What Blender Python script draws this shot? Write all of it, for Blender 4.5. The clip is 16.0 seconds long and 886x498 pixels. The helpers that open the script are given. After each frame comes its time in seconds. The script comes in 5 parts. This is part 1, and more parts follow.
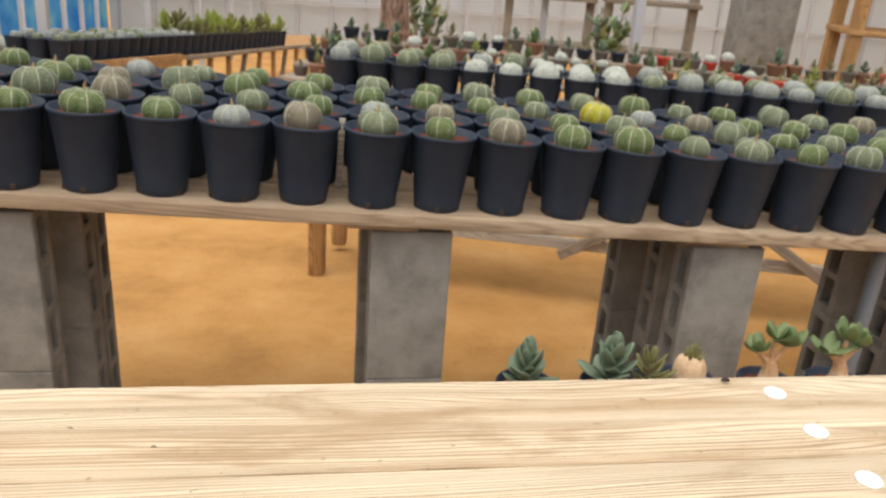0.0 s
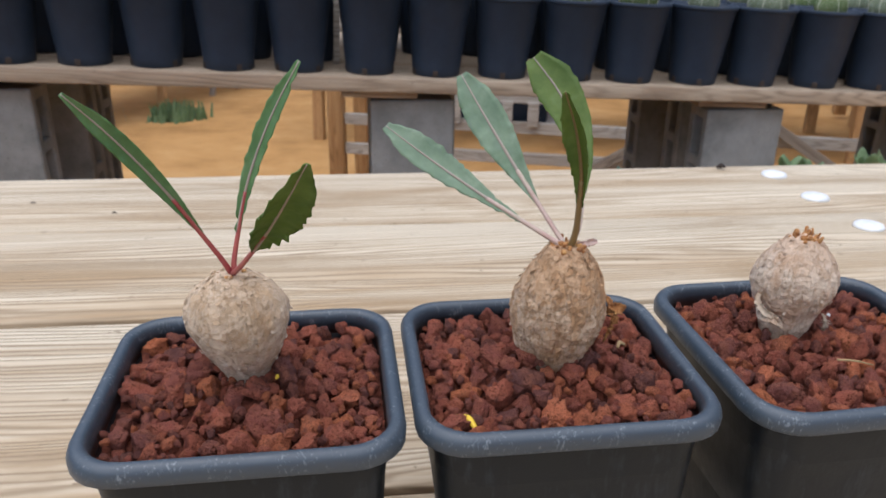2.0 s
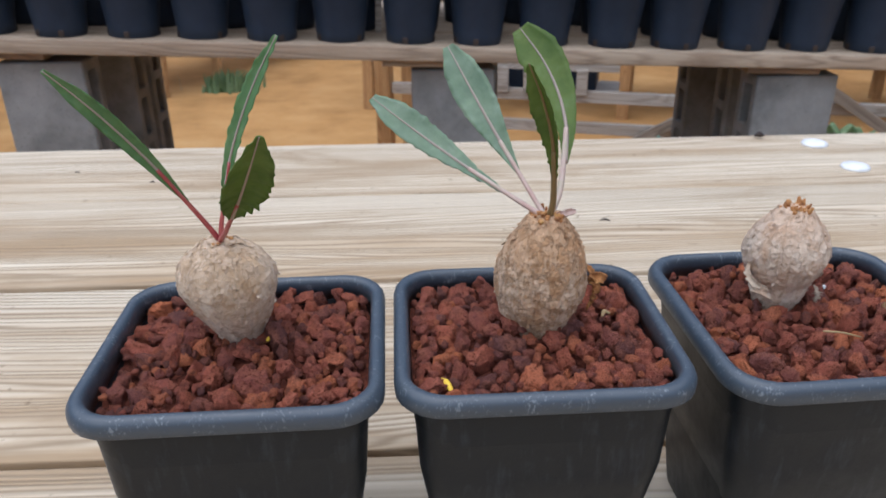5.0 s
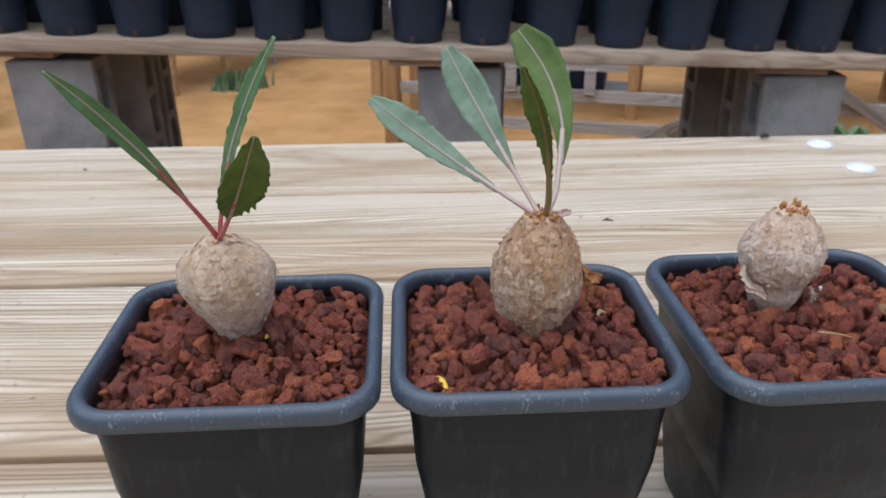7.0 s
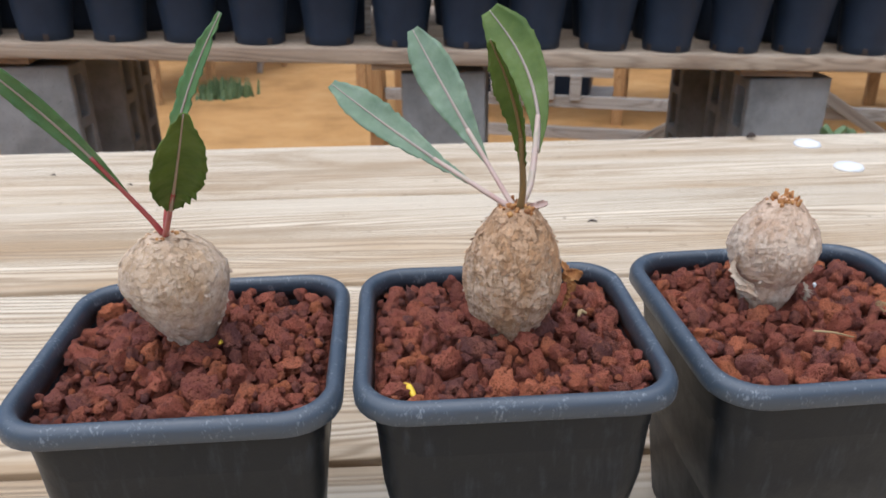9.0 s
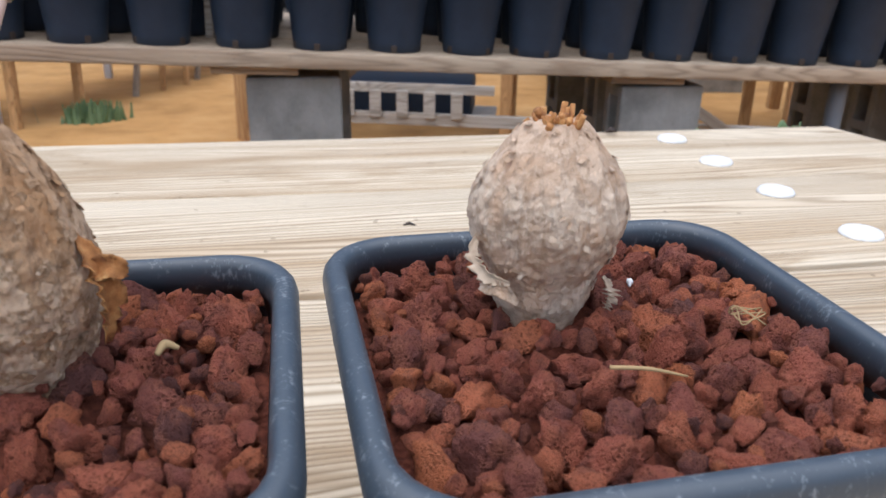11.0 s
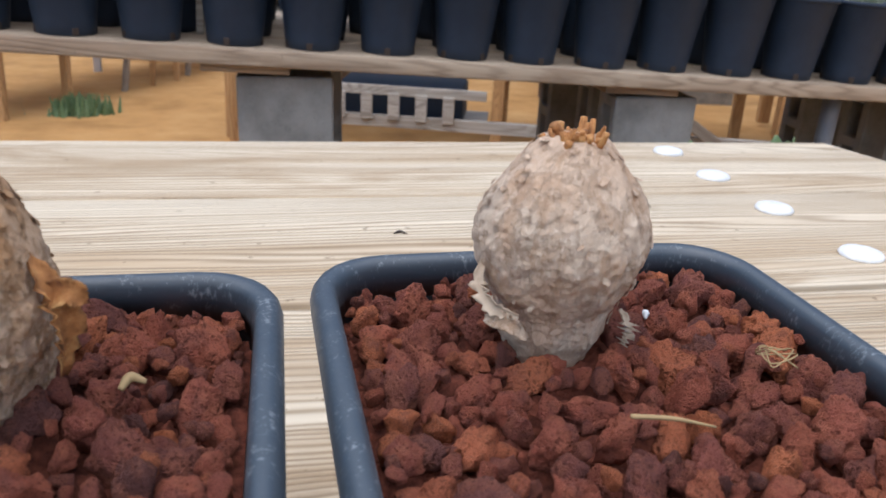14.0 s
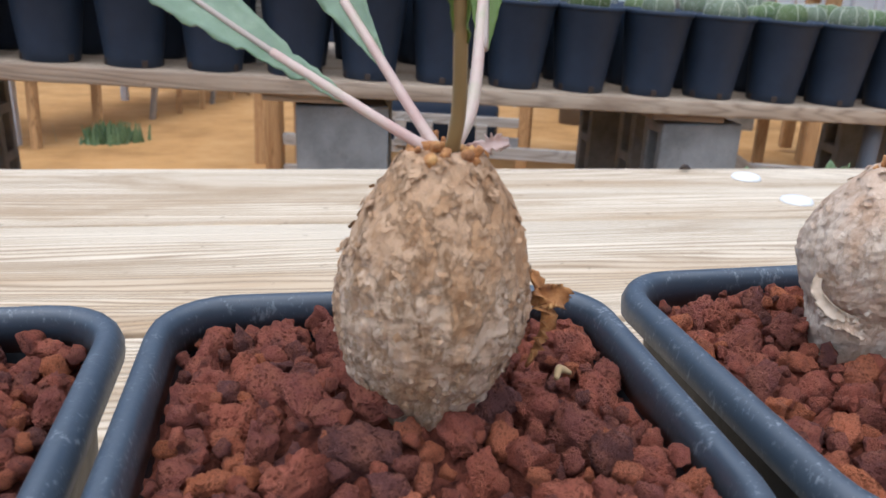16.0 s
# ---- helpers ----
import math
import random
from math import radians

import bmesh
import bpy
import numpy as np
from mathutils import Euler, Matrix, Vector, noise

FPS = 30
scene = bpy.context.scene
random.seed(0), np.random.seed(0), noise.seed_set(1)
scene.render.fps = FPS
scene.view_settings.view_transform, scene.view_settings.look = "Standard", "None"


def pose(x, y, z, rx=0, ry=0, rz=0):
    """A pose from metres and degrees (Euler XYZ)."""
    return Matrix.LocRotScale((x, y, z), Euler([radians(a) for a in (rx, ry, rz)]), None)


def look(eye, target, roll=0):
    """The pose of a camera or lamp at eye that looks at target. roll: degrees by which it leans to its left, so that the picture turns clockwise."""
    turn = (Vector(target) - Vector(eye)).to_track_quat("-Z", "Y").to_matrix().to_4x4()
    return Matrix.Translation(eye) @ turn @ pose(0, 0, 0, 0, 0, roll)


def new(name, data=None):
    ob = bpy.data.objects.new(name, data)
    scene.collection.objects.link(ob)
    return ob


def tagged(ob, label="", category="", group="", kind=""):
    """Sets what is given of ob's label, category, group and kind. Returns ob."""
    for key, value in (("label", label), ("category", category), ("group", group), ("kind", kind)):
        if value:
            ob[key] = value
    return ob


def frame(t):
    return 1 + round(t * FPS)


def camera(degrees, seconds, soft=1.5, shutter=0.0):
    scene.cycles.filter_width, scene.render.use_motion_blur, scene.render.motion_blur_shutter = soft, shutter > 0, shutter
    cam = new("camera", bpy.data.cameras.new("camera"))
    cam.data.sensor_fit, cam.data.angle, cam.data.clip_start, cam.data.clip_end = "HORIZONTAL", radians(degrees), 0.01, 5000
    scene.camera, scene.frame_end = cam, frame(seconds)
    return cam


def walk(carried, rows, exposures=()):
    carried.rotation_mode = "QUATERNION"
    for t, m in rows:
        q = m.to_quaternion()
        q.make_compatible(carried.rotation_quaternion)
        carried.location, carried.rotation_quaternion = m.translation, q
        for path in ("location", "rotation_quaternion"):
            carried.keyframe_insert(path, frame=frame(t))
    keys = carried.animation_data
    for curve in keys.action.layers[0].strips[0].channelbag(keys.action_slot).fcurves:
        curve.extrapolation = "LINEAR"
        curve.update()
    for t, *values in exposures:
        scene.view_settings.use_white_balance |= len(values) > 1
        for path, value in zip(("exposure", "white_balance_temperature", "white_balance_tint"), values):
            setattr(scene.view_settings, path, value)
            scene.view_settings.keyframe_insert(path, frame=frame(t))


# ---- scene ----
TRUE = 1.2      # metres to one unit of the plan: the concrete blocks are 0.19 by 0.39 m
cam = camera(59.6, 16.0)
cam.data.dof.use_dof, cam.data.dof.focus_distance, cam.data.dof.aperture_fstop = True, 0.19 * TRUE, 36.0
PATH = [
    (0, (0.0894, 0.1175, 1.3520), (0.4050, 1.9528, 0.6226), 4.25),
    (0.5, (0.1174, 0.0875, 1.2668), (0.3715, 1.9041, 0.4697), 1.84),
    (1, (0.1374, 0.0693, 1.1982), (0.3598, 1.8998, 0.4238), 0.37),
    (1.5, (0.1529, 0.0704, 1.1493), (0.3722, 1.8991, 0.3697), 0.68),
    (2, (0.1647, 0.0564, 1.1421), (0.3713, 1.8884, 0.3670), 0.77),
    (2.5, (0.1723, 0.0425, 1.1500), (0.3143, 1.8775, 0.3673), 0.38),
    (3, (0.1822, 0.0288, 1.1516), (0.2753, 1.8577, 0.3475), -0.08),
    (3.5, (0.1870, 0.0288, 1.1552), (0.2606, 1.8462, 0.3237), -0.23),
    (6, (0.1888, 0.0583, 1.1391), (0.2548, 1.8683, 0.2907), -0.81),
    (6.5, (0.1881, 0.0547, 1.1402), (0.2448, 1.8665, 0.2951), -0.74),
    (7, (0.1926, 0.0453, 1.1460), (0.2399, 1.8554, 0.2968), -0.58),
    (7.5, (0.1941, 0.0377, 1.1457), (0.2325, 1.8558, 0.3133), -0.87),
    (8, (0.1946, 0.0356, 1.1456), (0.2346, 1.8572, 0.3207), -0.97),
    (8.2, (0.1937, 0.0374, 1.1482), (0.2364, 1.8584, 0.3223), -1.13),
    (10.3, (0.2510, 0.1422, 1.0789), (0.4996, 1.9443, 0.2479), 0.37),
    (10.5, (0.2641, 0.1567, 1.0716), (0.5529, 1.9632, 0.2635), 0.20),
    (11, (0.2853, 0.1740, 1.0672), (0.6144, 1.9938, 0.3056), 1.06),
    (11.5, (0.2937, 0.1832, 1.0613), (0.6330, 2.0101, 0.3216), 1.92),
    (12, (0.3025, 0.1916, 1.0599), (0.6340, 2.0219, 0.3250), 1.85),
    (12.5, (0.3062, 0.2006, 1.0544), (0.6508, 2.0279, 0.3180), 2.06),
    (13, (0.3079, 0.2027, 1.0597), (0.6457, 2.0278, 0.3147), 2.32),
    (13.5, (0.3033, 0.1971, 1.0631), (0.6348, 2.0168, 0.3023), 2.15),
    (14, (0.2852, 0.1893, 1.0652), (0.6476, 2.0069, 0.3136), 2.98),
    (14.5, (0.2580, 0.1761, 1.0694), (0.5780, 2.0028, 0.3206), 2.78),
    (15, (0.2364, 0.1745, 1.0711), (0.5160, 2.0130, 0.3350), 2.65),
    (15.5, (0.2215, 0.1752, 1.0698), (0.5186, 2.0171, 0.3491), 2.69),
    (16, (0.2136, 0.1771, 1.0695), (0.5432, 2.0244, 0.3776), 2.49),
]
walk(cam, [(t, look([TRUE * c for c in eye], [TRUE * c for c in target], roll)) for t, eye, target, roll in PATH],
     [(0, 0.76, 7200, 10), (0.5, 0.5, 7300, 10), (1.0, 0.31, 7150, 10), (2.0, 0.45, 5750, 10), (7.0, 0.40, 5480, 10), (10.5, 0.70, 5700, 10), (12.5, 0.66, 5680, 10), (14.5, 0.58, 5650, 10), (16, 0.73, 5500, 10)])

# ---- world, sun, exposure ----
world = bpy.data.worlds.new("World")
scene.world = world
world.use_nodes = True
wn = world.node_tree
sky = wn.nodes.new("ShaderNodeTexSky")
sky.sky_type = 'NISHITA'
sky.sun_disc = False
sky.sun_elevation = radians(76)
sky.sun_rotation = radians(225)
sky.air_density, sky.dust_density, sky.ozone_density = 1.0, 3.0, 1.0
wn.links.new(sky.outputs[0], wn.nodes["Background"].inputs[0])
wn.nodes["Background"].inputs[1].default_value = 0.085
sun = new("sun", bpy.data.lights.new("sun", 'SUN'))
sun.data.energy, sun.data.angle, sun.data.color = 2.3, radians(120), (1.0, 0.95, 0.89)
sun.matrix_world = look((-0.7, -0.7, 4.0), (0, 0, 0))


# ---- materials ----
def mat(name, base=(0.5, 0.5, 0.5), rough=0.6, metal=0.0, spec=0.5):
    m = bpy.data.materials.new(name)
    m.use_nodes = True
    b = m.node_tree.nodes["Principled BSDF"]
    b.inputs["Base Color"].default_value = (*base, 1)
    b.inputs["Roughness"].default_value = rough
    b.inputs["Metallic"].default_value = metal
    b.inputs["Specular IOR Level"].default_value = spec
    return m


def node(m, kind, **values):
    n = m.node_tree.nodes.new(kind)
    for k, v in values.items():
        n.inputs[k].default_value = v
    return n


def link(m, a, b):
    m.node_tree.links.new(a, b)


def coords(m, scale=(1, 1, 1), shift=True):
    """Object coordinates, stretched, shifted at random from object to object."""
    tc = node(m, "ShaderNodeTexCoord")
    mp = node(m, "ShaderNodeMapping")
    mp.inputs["Scale"].default_value = scale
    link(m, tc.outputs["Object"], mp.inputs["Vector"])
    if shift:
        oi = node(m, "ShaderNodeObjectInfo")
        cb = node(m, "ShaderNodeCombineXYZ")
        mu = node(m, "ShaderNodeMath")
        mu.operation = 'MULTIPLY'
        mu.inputs[1].default_value = 37.0
        link(m, oi.outputs["Random"], mu.inputs[0])
        for i in range(3):
            link(m, mu.outputs[0], cb.inputs[i])
        link(m, cb.outputs[0], mp.inputs["Location"])
    return mp.outputs[0]


def noise_tex(m, vec, scale, detail=5.0, rough=0.6, distort=0.0):
    n = node(m, "ShaderNodeTexNoise", Scale=scale, Detail=detail, Roughness=rough, Distortion=distort)
    link(m, vec, n.inputs["Vector"])
    return n.outputs["Fac"]


def ramp(m, fac, stops):
    r = node(m, "ShaderNodeValToRGB")
    el = r.color_ramp.elements
    while len(el) < len(stops):
        el.new(0.5)
    for e, (p, c) in zip(el, stops):
        e.position, e.color = p, (*c, 1)
    link(m, fac, r.inputs["Fac"])
    return r.outputs["Color"]


def mix(m, fac, a, b, mode='MIX'):
    n = m.node_tree.nodes.new("ShaderNodeMix")
    n.data_type, n.blend_type = 'RGBA', mode
    for value, socket in ((fac, n.inputs[0]), (a, n.inputs[6]), (b, n.inputs[7])):
        if isinstance(value, (int, float)):
            socket.default_value = value
        elif isinstance(value, tuple):
            socket.default_value = (*value, 1)
        else:
            link(m, value, socket)
    return n.outputs[2]


def paint(m, colour=None, height=None, bump=0.3, dist=0.002, rough=None):
    b = m.node_tree.nodes["Principled BSDF"]
    if colour is not None:
        link(m, colour, b.inputs["Base Color"])
    if rough is not None:
        link(m, rough, b.inputs["Roughness"])
    if height is not None:
        n = node(m, "ShaderNodeBump", Strength=bump, Distance=dist)
        link(m, height, n.inputs["Height"])
        link(m, n.outputs[0], b.inputs["Normal"])
    return m


def maths(m, op, a, b):
    n = node(m, "ShaderNodeMath")
    n.operation = op
    for i, v in enumerate((a, b)):
        if isinstance(v, (int, float)):
            n.inputs[i].default_value = v
        else:
            link(m, v, n.inputs[i])
    return n.outputs[0]


def rand(m):
    return node(m, "ShaderNodeObjectInfo").outputs["Random"]


def wood(name, pale, dark, ring=170.0, relief=0.5):
    """Sawn softwood with the grain along x."""
    m = mat(name, rough=0.72, spec=0.25)
    v = coords(m, (1.0, 1.0, 1.0))
    wide = coords(m, (0.7, 9.0, 9.0))
    fine = coords(m, (3.0, 160.0, 160.0))
    knots = coords(m, (0.9, 6.0, 6.0))
    bend = noise_tex(m, knots, 1.0, 2.0, 0.5, 0.6)
    sep = node(m, "ShaderNodeSeparateXYZ")
    link(m, v, sep.inputs[0])
    eye = node(m, "ShaderNodeTexVoronoi", Scale=1.0, Randomness=1.0)
    link(m, coords(m, (1.5, 6.0, 0.4)), eye.inputs["Vector"])
    eye_d = maths(m, 'ADD', eye.outputs["Distance"], maths(m, 'MULTIPLY', noise_tex(m, coords(m, (14.0, 60.0, 20.0)), 1.0, 3.0), 0.05))
    swirl = ramp(m, eye_d, [(0.02, (1, 1, 1)), (0.16, (0.35,) * 3), (0.42, (0, 0, 0))])
    across = maths(m, 'ADD', maths(m, 'MULTIPLY', sep.outputs[1], ring), maths(m, 'MULTIPLY', bend, 18.0))
    across = maths(m, 'ADD', across, maths(m, 'MULTIPLY', swirl, 9.0))
    across = maths(m, 'ADD', across, maths(m, 'MULTIPLY', noise_tex(m, coords(m, (0.45, 16.0, 16.0)), 1.0, 3.0, 0.6), 9.0))
    rings = maths(m, 'MULTIPLY_ADD', maths(m, 'SINE', maths(m, 'MULTIPLY', across, 6.2832), 0.0), 0.5)
    m.node_tree.nodes[-1].inputs[2].default_value = 0.5
    stain = noise_tex(m, wide, 1.6, 6.0, 0.65)
    grain = noise_tex(m, fine, 1.0, 3.0, 0.6)
    c = ramp(m, stain, [(0.37, dark), (0.48, tuple(0.35 * a + 0.65 * b for a, b in zip(dark, pale))), (0.59, pale)])
    figure = ramp(m, noise_tex(m, coords(m, (0.8, 3.5, 3.5)), 2.2, 3.0, 0.5), [(0.40, (0.50,) * 3), (0.56, (1, 1, 1))])
    patch = noise_tex(m, coords(m, (1.3, 5.5, 5.5)), 2.6, 6.0, 0.62, 0.5)
    c = mix(m, ramp(m, patch, [(0.54, (0, 0, 0)), (0.66, (0.8,) * 3)]), c, tuple(0.85 * x for x in dark))
    line = noise_tex(m, coords(m, (0.55, 34.0, 34.0)), 1.0, 5.0, 0.7, 0.8)
    c = mix(m, ramp(m, line, [(0.52, (0, 0, 0)), (0.64, (0.55,) * 3)]), c, tuple(0.8 * x for x in dark))
    c = mix(m, ramp(m, line, [(0.30, (0.6,) * 3), (0.44, (0, 0, 0))]), c, tuple(min(1.0, 1.12 * x) for x in pale))
    c = mix(m, maths(m, 'MULTIPLY', maths(m, 'MULTIPLY', maths(m, 'POWER', rings, 2.8), figure), 0.92), c, tuple(0.60 * x for x in dark))
    c = mix(m, maths(m, 'MULTIPLY', grain, 0.16), c, tuple(min(1, 1.15 * x) for x in pale))
    c = mix(m, ramp(m, eye_d, [(0.035, (0.85,) * 3), (0.065, (0.45,) * 3), (0.13, (0, 0, 0))]), c, tuple(0.38 * x for x in dark))
    specks = noise_tex(m, v, 130.0, 2.0, 0.5)
    c = mix(m, ramp(m, specks, [(0.70, (0, 0, 0)), (0.76, (0.6, 0.6, 0.6))]), c, tuple(0.4 * x for x in dark))
    h = maths(m, 'ADD', maths(m, 'MULTIPLY', rings, -0.6), maths(m, 'MULTIPLY', grain, 0.5))
    return paint(m, c, h, relief, 0.0012)


M_DECK = wood("weathered_deck_wood", (0.68, 0.58, 0.43), (0.40, 0.27, 0.145), 210.0, 1.0)
M_BENCH = wood("pale_bench_wood", (0.44, 0.35, 0.25), (0.31, 0.22, 0.145), 120.0, 0.4)
M_TIMBER = wood("orange_timber", (0.50, 0.30, 0.13), (0.36, 0.19, 0.075), 90.0, 0.4)
M_GREYWOOD = wood("grey_brown_wood", (0.36, 0.31, 0.25), (0.24, 0.19, 0.14), 90.0, 0.4)
M_PALERAIL = wood("bleached_grey_wood", (0.50, 0.46, 0.40), (0.38, 0.33, 0.27), 90.0, 0.4)

# Pot walls: same plastic as the rim, base darkened for their low light.
M_POT = mat("shaded_black_pot_plastic", (0.007, 0.009, 0.011), 0.42, 0, 0.35)
v = coords(M_POT)
dust = noise_tex(M_POT, v, 55.0, 6.0, 0.7)
scuff = noise_tex(M_POT, coords(M_POT, (1, 1, 0.15)), 320.0, 3.0, 0.6)
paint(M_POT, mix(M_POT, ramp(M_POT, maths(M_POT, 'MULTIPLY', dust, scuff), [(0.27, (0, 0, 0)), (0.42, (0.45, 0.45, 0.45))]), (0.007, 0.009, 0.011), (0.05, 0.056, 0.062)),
      noise_tex(M_POT, v, 900.0, 2.0), 0.12, 0.0004, ramp(M_POT, dust, [(0.3, (0.34,) * 3), (0.7, (0.55,) * 3)]))
# Same plastic as the walls, base paled and blued for skylight, plus dust speckle.
M_RIM = mat("dusty_skylit_rim", (0.036, 0.052, 0.07), 0.38, 0, 0.9)
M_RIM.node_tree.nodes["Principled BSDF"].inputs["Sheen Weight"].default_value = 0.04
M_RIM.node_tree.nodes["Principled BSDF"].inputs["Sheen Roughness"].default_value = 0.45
v = coords(M_RIM)
dust = noise_tex(M_RIM, v, 160.0, 6.0, 0.75)
scuff = noise_tex(M_RIM, coords(M_RIM, (1, 1, 0.5)), 1100.0, 3.0, 0.6)
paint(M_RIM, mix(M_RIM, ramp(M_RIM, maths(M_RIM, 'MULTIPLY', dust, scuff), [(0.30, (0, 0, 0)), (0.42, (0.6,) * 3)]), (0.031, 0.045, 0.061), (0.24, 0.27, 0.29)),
      noise_tex(M_RIM, v, 900.0, 2.0), 0.10, 0.0003, ramp(M_RIM, dust, [(0.3, (0.36,) * 3), (0.7, (0.56,) * 3)]))
M_GROWPOT = mat("dull_black_plastic", (0.008, 0.012, 0.02), 0.55, 0, 0.35)
v = coords(M_GROWPOT)
paint(M_GROWPOT, ramp(M_GROWPOT, noise_tex(M_GROWPOT, v, 18.0, 5.0, 0.7), [(0.35, (0.015, 0.025, 0.043)), (0.75, (0.023, 0.036, 0.060))]), noise_tex(M_GROWPOT, v, 260.0), 0.1, 0.0008)

M_LAVA = mat("red_lava_rock", (0.2, 0.06, 0.04), 0.95, 0, 0.15)
v = coords(M_LAVA)
warp = node(M_LAVA, "ShaderNodeTexNoise", Scale=2.5, Detail=3.0)
link(M_LAVA, v, warp.inputs["Vector"])
bent = node(M_LAVA, "ShaderNodeVectorMath")
bent.operation = 'MULTIPLY_ADD'
bent.inputs[1].default_value = (0.22, 0.22, 0.22)
link(M_LAVA, warp.outputs["Color"], bent.inputs[0])
link(M_LAVA, v, bent.inputs[2])
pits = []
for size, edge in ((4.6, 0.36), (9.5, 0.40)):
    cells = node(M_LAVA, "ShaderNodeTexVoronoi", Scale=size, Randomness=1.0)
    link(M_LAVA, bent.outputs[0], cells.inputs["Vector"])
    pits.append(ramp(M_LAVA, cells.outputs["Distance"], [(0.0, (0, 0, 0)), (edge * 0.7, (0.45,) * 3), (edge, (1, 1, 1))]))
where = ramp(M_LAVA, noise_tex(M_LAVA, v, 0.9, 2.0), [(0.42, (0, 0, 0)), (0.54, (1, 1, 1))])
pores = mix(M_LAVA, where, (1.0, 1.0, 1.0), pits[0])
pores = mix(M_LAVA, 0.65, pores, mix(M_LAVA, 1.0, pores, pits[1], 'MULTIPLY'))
rough_grain = noise_tex(M_LAVA, v, 4.5, 8.0, 0.82)
tone = ramp(M_LAVA, rand(M_LAVA), [(0.0, (0.19, 0.084, 0.072)), (0.20, (0.29, 0.105, 0.082)), (0.45, (0.42, 0.130, 0.090)), (0.75, (0.53, 0.160, 0.095)), (0.95, (0.66, 0.215, 0.095))])
tone = mix(M_LAVA, ramp(M_LAVA, noise_tex(M_LAVA, v, 0.9, 5.0, 0.7), [(0.42, (0, 0, 0)), (0.75, (0.6,) * 3)]), tone, (0.62, 0.23, 0.12))
tone = mix(M_LAVA, ramp(M_LAVA, noise_tex(M_LAVA, v, 0.6, 4.0, 0.6), [(0.55, (0, 0, 0)), (0.70, (0.65,) * 3)]), tone, (0.16, 0.070, 0.064))
# Shade of the pits and grain hollows is put into the stone colour.
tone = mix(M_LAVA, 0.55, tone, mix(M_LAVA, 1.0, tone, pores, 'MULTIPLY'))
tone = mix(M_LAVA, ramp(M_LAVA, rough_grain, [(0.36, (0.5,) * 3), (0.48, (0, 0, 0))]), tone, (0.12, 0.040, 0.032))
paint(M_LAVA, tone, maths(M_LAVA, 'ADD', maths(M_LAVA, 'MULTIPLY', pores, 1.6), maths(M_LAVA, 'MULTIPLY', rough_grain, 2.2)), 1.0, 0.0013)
M_SOIL = mat("dark_red_grit", (0.06, 0.022, 0.018), 0.95, 0, 0.1)
v = coords(M_SOIL)
paint(M_SOIL, ramp(M_SOIL, noise_tex(M_SOIL, v, 350.0), [(0.3, (0.05, 0.018, 0.014)), (0.7, (0.24, 0.075, 0.045))]), noise_tex(M_SOIL, v, 350.0), 0.8, 0.002)


def bark(name, pale, mid, dark, rust, crack=0.35, crown=0.7, peel=0.6):
    """Papery bark: pale skin in torn layers over tan, long streaks, fine cracks and rusty patches."""
    m = mat(name, mid, 0.85, 0, 0.2)
    v = coords(m)
    streak = noise_tex(m, coords(m, (1, 1, 0.22)), 260.0, 6.0, 0.7, 0.4)
    big = noise_tex(m, v, 70.0, 5.0, 0.65)
    small = noise_tex(m, v, 800.0, 6.0, 0.78, 0.6)
    layer = noise_tex(m, coords(m, (1, 1, 0.55)), 170.0, 9.0, 0.74, 0.1)
    flat = noise_tex(m, coords(m, (1, 1, 1.6)), 330.0, 5.0, 0.7, 0.4)
    c = ramp(m, big, [(0.30, mid), (0.52, pale), (0.74, mid)])
    torn = ramp(m, layer, [(0.47, (peel,) * 3), (0.505, (0, 0, 0))])
    c = mix(m, torn, c, tuple(0.5 * (a + b) for a, b in zip(mid, rust)))
    edge = ramp(m, layer, [(0.495, (0, 0, 0)), (0.512, (0.15 + 0.4 * peel,) * 3), (0.56, (0, 0, 0))])
    c = mix(m, edge, c, tuple(min(1.0, 1.2 * x) for x in pale))
    deep = ramp(m, layer, [(0.36, (0.7 * peel,) * 3), (0.44, (0, 0, 0))])
    c = mix(m, deep, c, dark)
    c = mix(m, ramp(m, noise_tex(m, coords(m, (1, 1, 0.35)), 85.0, 4.0, 0.6), [(0.55, (0, 0, 0)), (0.66, (0.25 + 0.5 * peel,) * 3)]), c, rust)
    tc = node(m, "ShaderNodeTexCoord")
    sp = node(m, "ShaderNodeSeparateXYZ")
    link(m, tc.outputs["Object"], sp.inputs[0])
    high = maths(m, 'ADD', maths(m, 'MULTIPLY', sp.outputs[2], 20.0), maths(m, 'MULTIPLY', big, 0.5))
    c = mix(m, ramp(m, high, [(0.78, (0, 0, 0)), (1.12, (crown,) * 3)]), c, rust)
    c = mix(m, ramp(m, streak, [(0.36, (0.35 + 0.4 * peel,) * 3), (0.46, (0, 0, 0))]), c, tuple(0.5 * (a + b) for a, b in zip(dark, rust)))
    c = mix(m, ramp(m, flat, [(0.35, (crack * 1.6,) * 3), (0.45, (0, 0, 0))]), c, dark)
    c = mix(m, ramp(m, small, [(0.52, (0, 0, 0)), (0.70, (0.28,) * 3)]), c, tuple(min(1.0, 1.2 * x) for x in pale))
    h = maths(m, 'ADD', maths(m, 'ADD', streak, maths(m, 'MULTIPLY', flat, 0.6)), maths(m, 'MULTIPLY', small, 0.6))
    h = maths(m, 'ADD', h, maths(m, 'MULTIPLY', ramp(m, layer, [(0.46, (0, 0, 0)), (0.51, (1, 1, 1))]), 0.6 * peel))
    return paint(m, c, h, 0.9, 0.0012)


